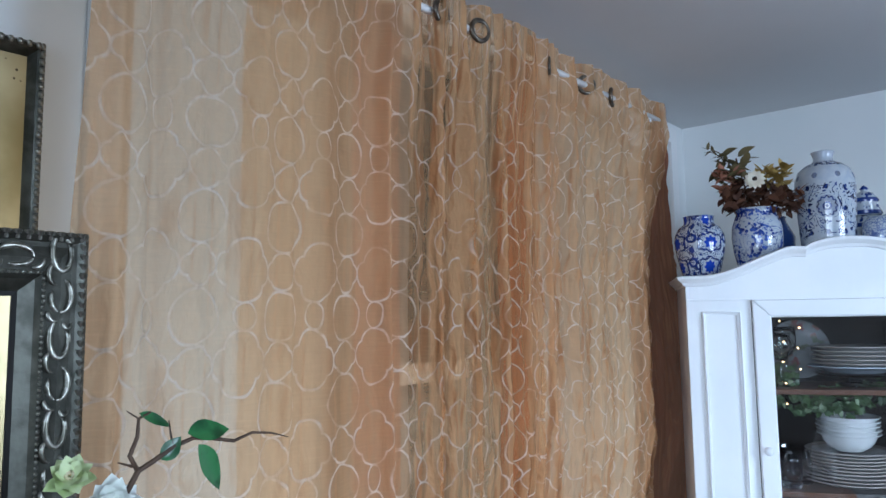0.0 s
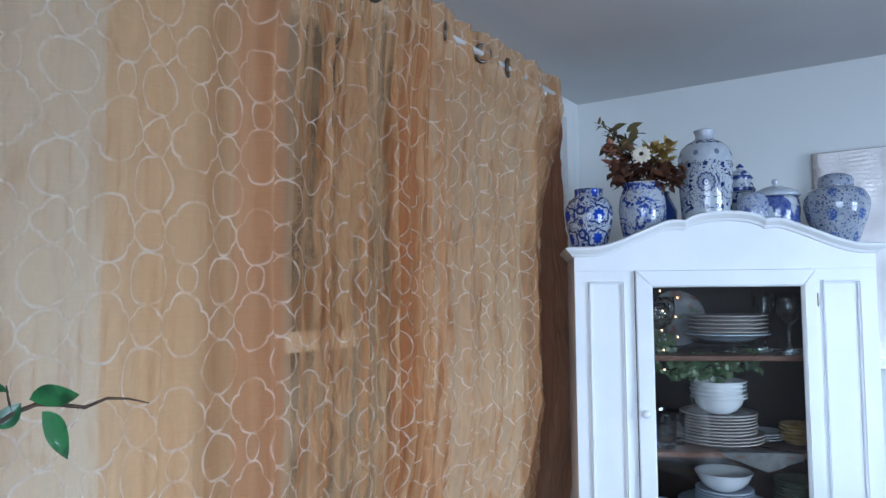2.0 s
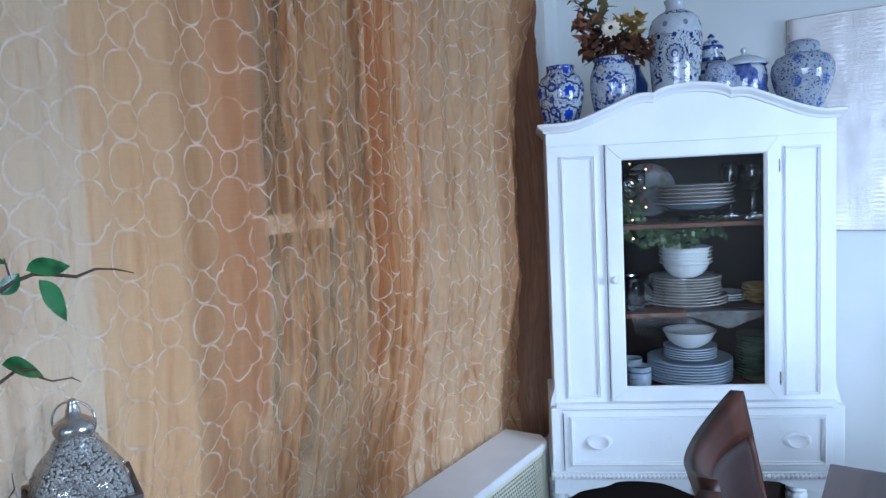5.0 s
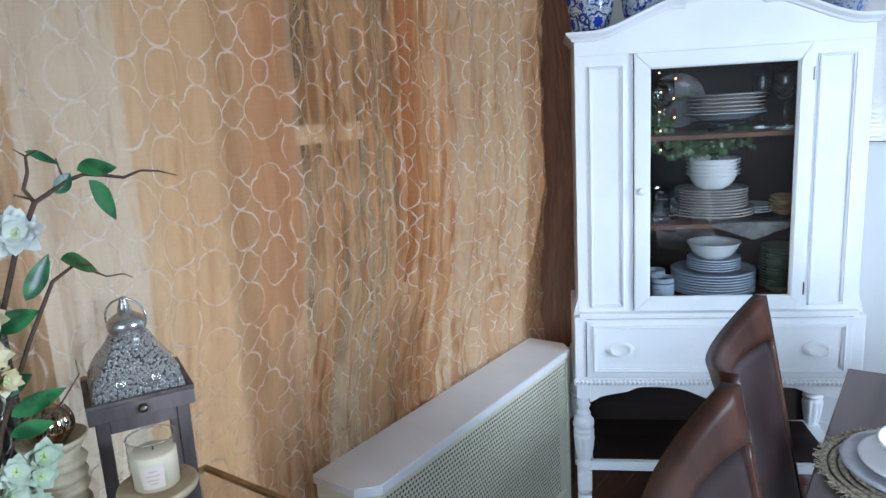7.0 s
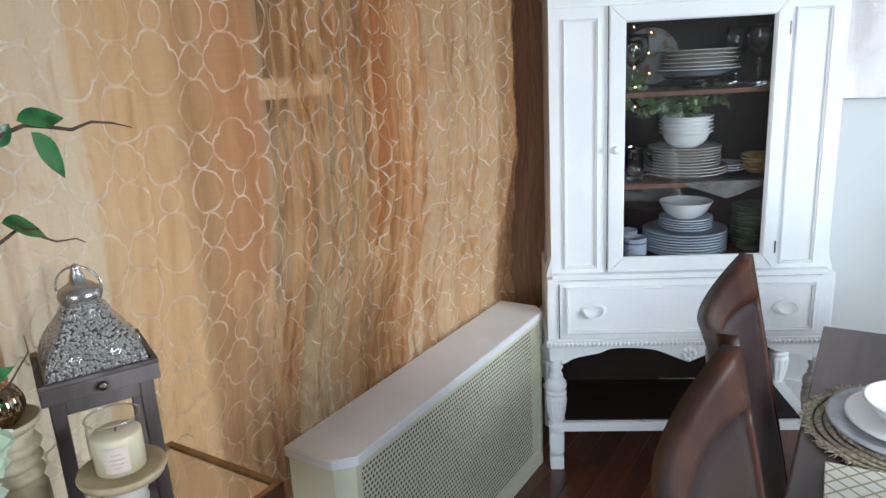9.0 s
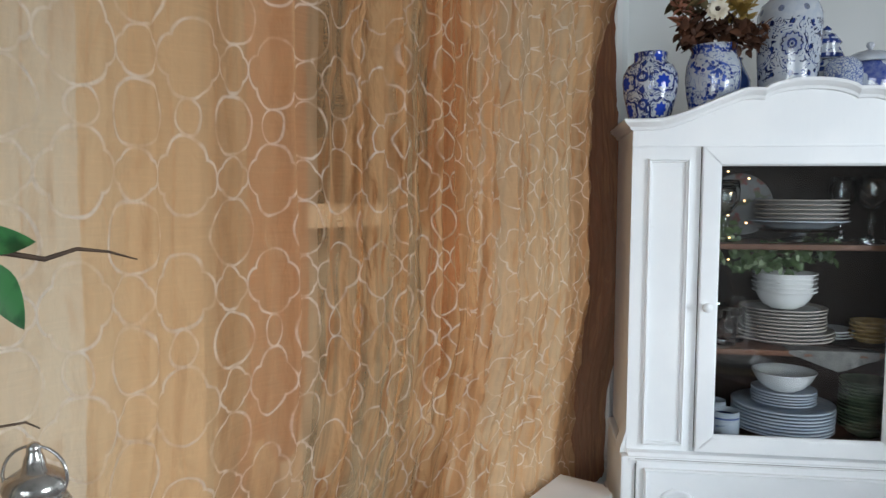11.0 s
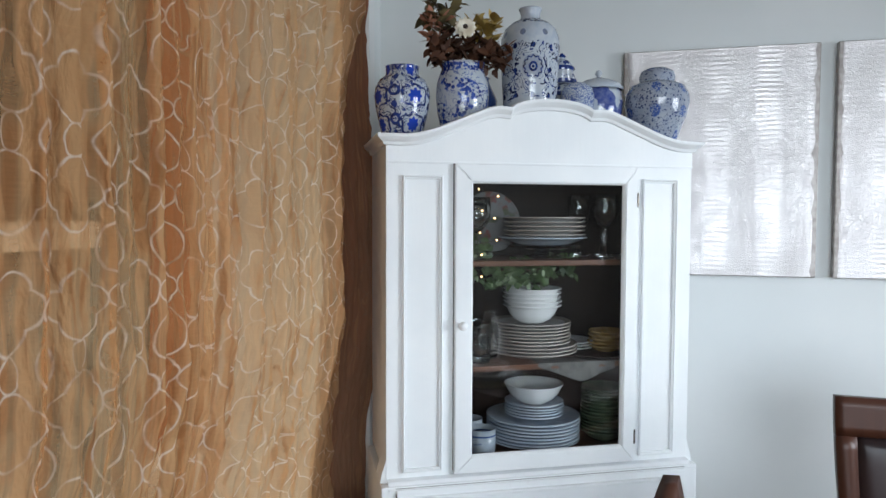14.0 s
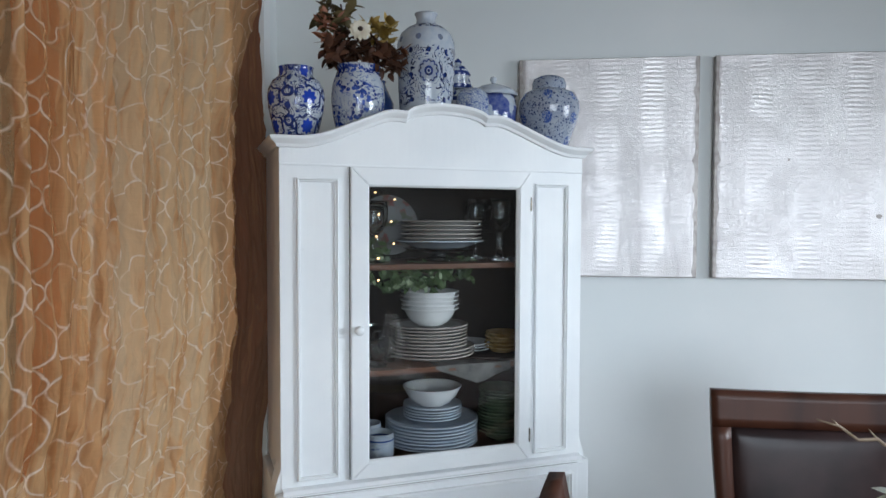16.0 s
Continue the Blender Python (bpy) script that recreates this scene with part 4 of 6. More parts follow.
for x in (-L0 + 0.028, L1 - 0.028):
    for y in (LY0 + 0.026, LY1 - 0.026):
        leg = part("leg", leg_me, None, cab, "turned white leg")
        leg.matrix_local = Matrix.Translation((x, y, 0))
        part("leg_block", box(x - 0.024, x + 0.024, y - 0.024, y + 0.024, 0.434, 0.487, 0.002), cabinet_paint, cab)
part("low_shelf", box(-L0 + 0.008, L1 - 0.008, LY0 + 0.012, LY1 - 0.01, 0.150, 0.186, 0.004), [cabinet_paint], cab, "low shelf between the legs")
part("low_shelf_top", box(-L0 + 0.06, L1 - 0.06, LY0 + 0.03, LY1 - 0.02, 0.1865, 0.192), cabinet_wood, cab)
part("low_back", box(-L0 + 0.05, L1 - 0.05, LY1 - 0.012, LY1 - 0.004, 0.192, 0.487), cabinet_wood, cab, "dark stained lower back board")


# ---- porcelain on top of the cabinet ----
def on_cabinet(x, y, z=1.681, rz=0):
    """A place on the cabinet: x along its front from its left measure, y back from the door."""
    return CAB @ pose(x - 0.836, y - 2.48, z, 0, 0, rz)


def vase(name, m, profile, mat, label, lid=None, lid_label="", knob=None, handles=False, rim=None, lid_mat=None):
    ob = thing(name, m @ Matrix.Diagonal((1, 1, 0.945, 1)), label, "vase", "blue and white porcelain on the cabinet")
    part("body", lathe(profile, 48), mat, ob, smooth=True)
    if rim:
        part("rim", torus(rim[0], 0.0035, 40, 8, Matrix.Translation((0, 0, rim[1]))), mat, ob, smooth=True)
    if lid:
        lid_ob = part("lid", lathe(lid, 40), lid_mat or mat, ob, lid_label, smooth=True)
        if knob:
            part("finial", lathe(knob, 20), lid_mat or mat, lid_ob, smooth=True)
    if handles:
        for s in (-1, 1):
            part("handle", tube([(s * (0.066 + 0.018 * math.sin(a)), 0, 0.095 + 0.02 * math.cos(a)) for a in (math.pi * k / 10 for k in range(11))], 0.005, 8), glaze_blue, ob, "small blue side handle", smooth=True)
    return ob


vase("jar", on_cabinet(0.430, 2.580, rz=20) @ Matrix.Scale(0.95, 4), ((0, 0), (0.054, 0), (0.057, 0.006), (0.068, 0.05), (0.079, 0.10), (0.083, 0.14), (0.080, 0.165), (0.068, 0.190), (0.054, 0.201), (0.049, 0.207), (0.049, 0.228), (0.051, 0.232), (0.046, 0.232), (0.044, 0.21), (0, 0.20)), POTS["bold"], "white porcelain jar with bold cobalt flowers")
vase("planter_vase", on_cabinet(0.606, 2.585, rz=60), ((0, 0), (0.055, 0), (0.060, 0.03), (0.072, 0.09), (0.077, 0.14), (0.074, 0.18), (0.064, 0.212), (0.060, 0.224), (0.063, 0.236), (0.066, 0.238), (0.058, 0.238), (0.054, 0.222), (0.06, 0.19), (0, 0.17)), POTS["sprigs"], "white porcelain vase with blue floral sprigs")
vase("jar", on_cabinet(0.672, 2.705), ((0, 0), (0.05, 0), (0.07, 0.10), (0.072, 0.15), (0.05, 0.20), (0.045, 0.215), (0.049, 0.222), (0.04, 0.222), (0, 0.21)), glaze_blue, "dark blue glazed jar behind the others")
vase("tall_vase", on_cabinet(0.816, 2.600, rz=-103) @ Matrix.Diagonal((0.90, 0.90, 1.03, 1)), ((0, 0), (0.078, 0), (0.080, 0.01), (0.086, 0.10), (0.093, 0.20), (0.097, 0.29), (0.095, 0.32), (0.084, 0.348), (0.062, 0.366), (0.041, 0.375), (0.033, 0.381), (0.031, 0.392), (0.035, 0.404), (0.038, 0.411), (0.030, 0.411), (0.026, 0.39), (0.0, 0.37)), POTS["tall_band"], "tall white porcelain vase with a dark blue scroll band", rim=(0.0345, 0.409))
vase("lidded_jar", on_cabinet(0.962, 2.715), ((0, 0), (0.05, 0), (0.064, 0.10), (0.066, 0.16), (0.055, 0.20), (0.04, 0.215), (0, 0.215)), POTS["pagoda"], "dark blue and white lidded jar behind the tall vase", lid=((0.045, 0.215), (0.05, 0.222), (0.035, 0.26), (0.042, 0.268), (0.024, 0.295), (0.0, 0.305)), knob=((0.008, 0.30), (0.013, 0.312), (0.0, 0.325)))
vase("small_jar", on_cabinet(0.950, 2.560), ((0, 0), (0.028, 0), (0.038, 0.03), (0.047, 0.09), (0.051, 0.14), (0.046, 0.172), (0.030, 0.190), (0.0, 0.197)), POTS["net"], "small round blue and white lidded jar")
vase("tureen", on_cabinet(1.040, 2.610, rz=15), ((0, 0), (0.045, 0), (0.055, 0.03), (0.070, 0.09), (0.074, 0.14), (0.070, 0.17), (0.066, 0.182), (0, 0.182)), POTS["landscape"], "lidded blue and white porcelain pot with side handles", lid=((0.072, 0.182), (0.076, 0.187), (0.066, 0.200), (0.044, 0.213), (0.016, 0.222), (0.0, 0.223)), lid_label="domed porcelain lid with a blue band", knob=((0.005, 0.221), (0.006, 0.228), (0.011, 0.236), (0.008, 0.245), (0.0, 0.248)), handles=True, lid_mat=cup_pattern)
vase("ginger_jar", on_cabinet(1.208, 2.560, rz=0), ((0, 0), (0.055, 0), (0.058, 0.01), (0.070, 0.05), (0.088, 0.10), (0.096, 0.14), (0.094, 0.165), (0.080, 0.192), (0.054, 0.205), (0, 0.205)), POTS["dotted"], "pale blue and white porcelain ginger jar", lid=((0.052, 0.204), (0.053, 0.225), (0.048, 0.240), (0.030, 0.250), (0.0, 0.253)), lid_label="domed ginger jar lid")

# dried flowers in the planter vase
stem_brown = Mat("stem_brown", rough=0.7).varied(30, (0.05, 0.03, 0.018), (0.10, 0.06, 0.035)).mat
leaf_umber = Mat("leaf_umber", rough=0.6).varied(18, (0.05, 0.022, 0.012), (0.12, 0.05, 0.025)).mat
leaf_olive = Mat("leaf_olive", rough=0.55).varied(18, (0.085, 0.070, 0.030), (0.17, 0.13, 0.055)).mat
leaf_gold = Mat("leaf_gold", rough=0.55).varied(18, (0.28, 0.18, 0.04), (0.42, 0.30, 0.09)).mat
petal_cream = Mat("petal_cream", rough=0.55).varied(22, (0.66, 0.60, 0.46), (0.76, 0.72, 0.60)).mat
petal_rust = Mat("petal_rust", rough=0.6).varied(22, (0.28, 0.12, 0.07), (0.42, 0.20, 0.13)).mat
seed_dark = Mat("seed_dark", (0.03, 0.018, 0.012), 0.7).mat
rnd = random.Random(7)
dried = thing("dried_flowers", on_cabinet(0.588, 2.570, 1.664), "dried autumn flowers with brown and gold leaves", "flowers")


def spray(name, mat, centre, count, size, spread, label, tilt=0.6, seed=1):
    r = random.Random(seed)
    bm = bmesh.new()
    for k in range(count):
        d = Vector((r.uniform(-1, 1), r.uniform(-1, 1), r.uniform(-tilt, 1))).normalized()
        base = Vector(centre) + Vector((r.uniform(-1, 1) * spread[0], r.uniform(-1, 1) * spread[1], r.uniform(-1, 1) * spread[2]))
        s = size * r.uniform(0.7, 1.25)
        leaf_into(bm, base, d, Vector((r.uniform(-1, 1), r.uniform(-1, 1), 1.3)), s, s * r.uniform(0.42, 0.62), r.uniform(-0.2, 0.5))
    return part(name, bm, mat, dried, label, smooth=True)


spray("dark_leaves", leaf_umber, (-0.01, 0.0, 0.275), 210, 0.038, (0.078, 0.05, 0.042), "dark brown dried leaves", 0.7, 2)
spray("dark_leaves", leaf_umber, (0.10, -0.02, 0.262), 90, 0.038, (0.035, 0.04, 0.035), "dark brown dried leaves", 0.7, 3)
spray("olive_leaves", leaf_olive, (-0.045, 0.0, 0.370), 46, 0.048, (0.035, 0.03, 0.05), "olive green dried leaves", 0.3, 4)
spray("gold_leaves", leaf_gold, (0.075, 0.005, 0.335), 60, 0.042, (0.035, 0.03, 0.03), "golden yellow dried leaves", 0.0, 5)
spray("rust_petals", petal_rust, (-0.07, -0.03, 0.330), 46, 0.032, (0.030, 0.018, 0.030), "rust pink dried petals", 0.6, 6)
bm = bmesh.new()
tube(((0, 0, 0.17), (-0.03, 0, 0.30), (-0.06, 0, 0.40), (-0.105, -0.005, 0.435)), (0.003, 0.003, 0.002, 0.0012), 6, bm)
tube(((0.02, 0, 0.17), (0.06, 0, 0.30), (0.085, 0.0, 0.36)), 0.0025, 6, bm)
tube(((0, 0.01, 0.17), (-0.01, 0.0, 0.30), (-0.035, 0.0, 0.41)), 0.0025, 6, bm)
part("stems", bm, stem_brown, dried)
bm = bmesh.new()
for k in range(16):
    t = k / 15
    b = Vector((-0.045 - 0.075 * t, -0.003, 0.395 + 0.045 * t + 0.006 * math.sin(9 * t)))
    leaf_into(bm, b, (rnd.uniform(-1, 0.2), rnd.uniform(-0.6, 0.6), rnd.uniform(-0.5, 1)), (0, 0, 1), 0.026 * rnd.uniform(0.8, 1.3), 0.011)
part("twig_leaves", bm, leaf_olive, dried, "small olive leaves on a twig", smooth=True)
daisy = bmesh.new()
for ring, (cnt, ln, lift) in enumerate(((12, 0.032, 0.05), (10, 0.028, 0.30), (8, 0.022, 0.55))):
    for k in range(cnt):
        a = 2 * math.pi * (k + 0.5 * ring) / cnt
        leaf_into(daisy, (0.008 * math.cos(a), 0.008 * math.sin(a), 0.002 * ring), (math.cos(a), math.sin(a), lift), (0, 0, 1), ln, 0.021, 0.25, 6)
bloom = part("cream_bloom", daisy, petal_cream, dried, "cream dried daisy bloom", smooth=True)
bloom.matrix_local = pose(0.004, -0.075, 0.325, 78, 0, -12) @ Matrix.Scale(0.80, 4)
part("bloom_centre", lathe(((0, 0.010), (0.007, 0.008), (0.010, 0.003), (0.010, 0)), 14), seed_dark, bloom, smooth=True)


# ---- china inside the cabinet ----
def plate_profile(r, h=0.018):
    return ((0, 0.0), (r * 0.55, 0.0), (r * 0.62, 0.003), (r * 0.97, h), (r, h), (r * 1.002, h + 0.0035), (r * 0.96, h + 0.0035), (r * 0.6, 0.007), (0, 0.006))


def bowl_profile(r, h):
    return ((0, 0), (r * 0.45, 0), (r * 0.48, 0.004), (r * 0.68, h * 0.20), (r * 0.86, h * 0.50), (r * 0.96, h * 0.80), (r * 0.995, h * 0.93), (r * 1.025, h * 0.95), (r * 1.025, h), (r * 0.97, h), (r * 0.90, h * 0.75), (r * 0.75, h * 0.4), (r * 0.55, h * 0.2), (r * 0.4, 0.01), (0, 0.009))


def flared_profile(r, h, rim=0.004):
    """A bowl whose lip stands well out, so that a stack shows lip over lip."""
    return ((0, 0), (r * 0.42, 0), (r * 0.45, 0.004), (r * 0.62, h * 0.20), (r * 0.78, h * 0.50), (r * 0.86, h * 0.80), (r * 0.89, h - rim * 1.6), (r * 0.985, h - rim), (r, h - rim * 0.5), (r * 0.985, h), (r * 0.93, h), (r * 0.84, h * 0.75), (r * 0.70, h * 0.4), (r * 0.5, h * 0.2), (r * 0.38, 0.008), (0, 0.007))


def stack(name, profile, mat, count, x, y, z, step, label, category, group, seed):
    r = random.Random(seed)
    me = mesh_of(name, lathe(profile, 40), mat, True)
    for k in range(count):
        ob = new(name, me)
        ob.matrix_world = on_cabinet(x + r.uniform(-1, 1) * 0.002, y + r.uniform(-1, 1) * 0.002, z + step * k, r.uniform(0, 360))
        tagged(ob, label, category, group)


stack("platter", plate_profile(0.136, 0.020), china_blue, 1, 0.884, 2.655, 1.3830, 0.01, "glazed serving platter under stacked plates", "plate", "plates on the top shelf", 1)
stack("plate", plate_profile(0.126), china_rim, 5, 0.886, 2.655, 1.3945, 0.0128, "white china plate with a banded rim in a stack", "plate", "plates on the top shelf", 2)
stack("dinner_plate", plate_profile(0.141), china_rim, 3, 0.848, 2.655, 1.0405, 0.0102, "white dinner plate with a banded rim in a stack", "plate", "plates on the middle shelf", 3)
stack("plate", plate_profile(0.123), china_rim, 7, 0.844, 2.655, 1.069, 0.0098, "white china plate with a banded rim in a stack", "plate", "plates on the middle shelf", 4)
stack("bowl", flared_profile(0.091, 0.056), china, 5, 0.849, 2.655, 1.142, 0.0130, "white china bowl in a stack", "bowl", "stacked bowls", 5)
stack("dinner_plate", plate_profile(0.146, 0.016), china_blue, 8, 0.858, 2.665, 0.7645, 0.0098, "pale blue grey dinner plate in a stack", "plate", "plates on the cabinet floor", 6)
stack("side_plate", plate_profile(0.092, 0.012), china_blue, 5, 0.862, 2.665, 0.846, 0.0085, "pale blue grey side plate in a stack", "plate", "side plates on the cabinet floor", 7)
stack("serving_bowl", bowl_profile(0.090, 0.060), china, 1, 0.862, 2.665, 0.889, 0.01, "white serving bowl on a stack of plates", "bowl", "", 8)
stack("green_bowl", flared_profile(0.074, 0.035), china_green, 14, 1.085, 2.640, 0.7645, 0.0105, "green glazed bowl in a stack", "bowl", "stacked green bowls", 9)
stack("amber_dish", flared_profile(0.062, 0.024), china_amber, 5, 1.100, 2.650, 1.0405, 0.0115, "amber yellow glass dish in a stack", "dish", "stacked amber dishes", 10)
stack("saucer", plate_profile(0.075, 0.012), china, 3, 1.000, 2.715, 1.0405, 0.009, "white saucer in a small stack", "plate", "saucers", 12)
stack("oval_platter", plate_profile(0.10, 0.012), cabinet_wood, 1, 1.03, 2.60, 1.0405, 0.009, "dark wooden serving plate", "plate", "", 13)


def mug(m, r, h):
    ob = thing("mug", m, "white mug with a blue painted pattern", "cup", "mugs in the cabinet")
    part("cup", lathe(((0, 0), (r * 0.85, 0), (r * 0.95, 0.004), (r, 0.02), (r, h), (r * 0.93, h), (r * 0.92, 0.01), (0, 0.008)), 32), cup_pattern, ob, smooth=True)
    part("handle", tube([(-r + 0.003 - 0.020 * math.sin(a), 0, h * 0.5 + h * 0.32 * math.cos(a)) for a in (math.pi * k / 10 for k in range(11))], 0.004, 8), cup_pattern, ob, smooth=True)


mug(on_cabinet(0.668, 2.575, 0.7645, -25), 0.041, 0.080)
mug(on_cabinet(0.655, 2.665, 0.7645, 10), 0.038, 0.085)


def tumbler(m, r, h, label):
    ob = new("tumbler", mesh_of("tumbler", lathe(((0, 0), (r * 0.8, 0), (r * 0.86, 0.01), (r * 0.8, 0.02), (r * 0.95, h * 0.35), (r * 0.9, h * 0.4), (r, h * 0.75), (r, h), (r * 0.93, h), (r * 0.86, h * 0.4), (r * 0.7, 0.02), (0, 0.015)), 14), crystal, True))
    ob.matrix_world = m
    tagged(ob, label, "glass", "glasses in the cabinet")


def goblet(m, label, s=1.0):
    ob = thing("goblet", m, label, "glass", "goblets in the cabinet")
    part("bowl", lathe([(r * s, z * s) for r, z in ((0.003, 0.085), (0.02, 0.095), (0.033, 0.12), (0.036, 0.15), (0.033, 0.185), (0.0315, 0.185), (0.034, 0.15), (0.03, 0.12), (0.0, 0.10))], 28), crystal, ob, smooth=True)
    part("stem", lathe([(r * s, z * s) for r, z in ((0, 0), (0.032, 0), (0.03, 0.003), (0.006, 0.01), (0.004, 0.04), (0.006, 0.06), (0.004, 0.085))], 20), crystal, ob, smooth=True)


crystal = glass_mat("crystal", (0.95, 0.97, 0.97), 0.02)
stand_ob = thing("cake_stand", on_cabinet(0.884, 2.655, 1.3425), "low cut crystal stand under the stacked plates", "cake stand")
part("foot", lathe(((0, 0), (0.060, 0), (0.062, 0.004), (0.040, 0.010), (0.022, 0.018), (0.020, 0.026), (0, 0.026)), 24), crystal, stand_ob, smooth=True)
part("dish", lathe(((0, 0.0265), (0.060, 0.0265), (0.105, 0.032), (0.118, 0.0395), (0.113, 0.0400), (0, 0.034)), 24), crystal, stand_ob)
for k, (x, y) in enumerate(((0.662, 2.575), (0.705, 2.640), (0.668, 2.70))):
    tumbler(on_cabinet(x, y, 1.0405), 0.034, 0.105, "cut crystal tumbler on the shelf")
for x, y, s in ((0.655, 2.60, 0.9), (0.69, 2.70, 1.0), (1.055, 2.58, 1.05), (1.02, 2.70, 1.05), (1.10, 2.70, 1.05)):
    goblet(on_cabinet(x, y, 1.3425), "clear crystal wine goblet", s)

lace = Mat("lace", rough=0.8).varied(40, (0.10, 0.10, 0.095), (0.17, 0.165, 0.155), 0.4).mat
bm = bmesh.new()
rows = [[bm.verts.new((-0.11 + 0.24 * i / 16, -0.118 - 0.004 * math.sin(i * 1.3) * j / 5, -0.0008 - (0.052 * (1 - abs(i - 9) / 9.5)) * j / 5 - 0.001 * j)) for i in range(17)] for j in range(6)]
rows.insert(0, [bm.verts.new((-0.11 + 0.24 * i / 16, -0.05, 0.0012)) for i in range(17)])
rows.insert(1, [bm.verts.new((-0.11 + 0.24 * i / 16, -0.1165, 0.0012)) for i in range(17)])
for p, q in zip(rows, rows[1:]):
    for i in range(16):
        bm.faces.new((p[i], p[i + 1], q[i + 1], q[i]))
doily = solid("lace_cloth", bm, lace, "small grey lace cloth hanging over the shelf edge", "cloth", m=on_cabinet(0.93, 2.633, 1.0400))
thick = doily.modifiers.new("thickness", "SOLIDIFY")
thick.thickness, thick.offset = 0.0008, 1.0

# decorated plate propped at the back, and a garland along the shelves
floral = Mat("porcelain_floral", rough=0.15)
spot = floral.noise(28, 4).below(0.50, 0.42)
floral.colour(floral.mix(spot * 0.8, (0.20, 0.20, 0.20), floral.mix(floral.noise(14, 3).below(0.55, 0.45), (0.24, 0.06, 0.055), (0.10, 0.12, 0.06))))
floral = floral.mat
solid("display_plate", lathe(plate_profile(0.098, 0.014), 40), floral, "white plate with red flowers propped at the back", "plate", smooth=True, m=on_cabinet(0.745, 2.775, 1.45) @ pose(0, 0, 0, 78, 0, 0))
ivy = Mat("ivy", rough=0.45).varied(20, (0.030, 0.060, 0.020), (0.095, 0.145, 0.055)).mat
ivy_pale = Mat("ivy_pale", rough=0.45).varied(20, (0.20, 0.26, 0.14), (0.34, 0.40, 0.26)).mat
garland = thing("ivy_garland", on_cabinet(0.70, 2.655, 1.3425), "artificial ivy garland hanging over the shelf", "plant")
rg = random.Random(21)
vine = [(-0.09 + 0.36 * t, -0.045 + 0.015 * math.sin(9 * t), 0.004 - 0.040 * math.sin(min(t / 0.9, 1) * math.pi) + 0.010 * math.sin(17 * t)) for t in (k / 24 for k in range(25))]
part("vine", tube(vine, 0.002, 6), stem_brown, garland)
for nm, mt, cnt in (("leaves", ivy, 250), ("pale_leaves", ivy_pale, 44)):
    bm = bmesh.new()
    for k in range(cnt):
        p = Vector(vine[min(int(25 * rg.random() ** 1.5), 24)]) + Vector((rg.uniform(-0.02, 0.02), rg.uniform(-0.012, 0.012), rg.uniform(-0.05, 0.022)))
        if p.x < 0 and rg.random() < 0.45:
            p.z += rg.uniform(0.02, 0.09)
        leaf_into(bm, p, (rg.uniform(-1, 1), rg.uniform(-1, 0.2), rg.uniform(-1, 0.5)), (rg.uniform(-0.5, 0.5), -1, 0.6), rg.uniform(0.018, 0.036), rg.uniform(0.012, 0.022), 0.2, 4)
    part(nm, bm, mt, garland, smooth=True)

glow = bpy.data.materials.new("warm_bulb")
glow.use_nodes = True
glow.node_tree.nodes["Principled BSDF"].inputs["Emission Color"].default_value = (1.0, 0.55, 0.2, 1)
glow.node_tree.nodes["Principled BSDF"].inputs["Emission Strength"].default_value = 9.0
lights = thing("fairy_lights", on_cabinet(0.66, 2.62, 1.3425), "string of tiny warm fairy lights in the garland", "string lights")
wire = [(-0.01 + 0.055 * math.sin(2.1 * k), -0.080 + 0.018 * math.cos(3 * k), 0.205 - 0.021 * k) for k in range(13)]
part("wire", tube(wire, 0.0008, 5), stem_brown, lights)
bulb = mesh_of("bulb", lathe(((0, -0.003), (0.0026, -0.001), (0.003, 0.001), (0, 0.003)), 8), glow, True)
for p in wire:
    part("bulb", bulb, None, lights).location = p

# ---- silver panels on the end wall ----
for x0, x1 in ((-0.188, 0.459), (0.512, 1.16)):
    pn = thing("wall_panel", Matrix.Translation(((x0 + x1) / 2, BY, 1.262)), "silver crocodile-embossed canvas panel on the wall", "wall art", "silver wall panels")
    w, h = (x1 - x0) / 2, 0.80
    bm = bmesh.new()
    nx, nzp = 56, 32
    g = [[bm.verts.new(((-w + 0.003) + 2 * (w - 0.003) * i / nx, -0.034 + 0.0022 * noise.noise(Vector((i * 0.23 + x0 * 30, j * 0.5, 3))) + (0.006, 0.0015, 0)[min(i, nx - i, 2)], 0.003 + (h - 0.006) * j / nzp)) for i in range(nx + 1)] for j in range(nzp + 1)]
    for j in range(nzp):
        for i in range(nx):
            bm.faces.new((g[j][i], g[j][i + 1], g[j + 1][i + 1], g[j + 1][i]))
    part("face", bm, silver_croc, pn, smooth=True)
    part("edge", box(-w, w, -0.0325, -0.001, 0.0, h, 0.004), panel_edge, pn)

# ---- mirrors and console by the curtain wall ----
silver_leaf = Mat("silver_leaf", rough=0.34, metal=0.9)
hh = silver_leaf.noise(55, 4)
silver_leaf.colour(silver_leaf.mix(hh.below(0.58, 0.42), (0.42, 0.41, 0.35), (0.15, 0.145, 0.115)))
silver_leaf.bump(silver_leaf.noise(160, 3), 0.3, 0.001)
silver_leaf = silver_leaf.mat
pewter = Mat("pewter", rough=0.4, metal=0.75).varied(30, (0.065, 0.065, 0.052), (0.14, 0.14, 0.115), 0.2).mat
black_slip = Mat("black_slip", (0.018, 0.017, 0.015), 0.35).mat
m = Mat("antique_mirror", (0.5, 0.42, 0.24), 0.3, 1.0)
sp = m.cells(70).below(0.10, 0.2) * m.noise(14, 4).below(0.48, 0.40)
m.colour(m.mix(sp, m.mix(m.noise(6, 5).below(0.7, 0.35), (0.26, 0.21, 0.10), (0.46, 0.39, 0.22)), (0.08, 0.06, 0.035)))
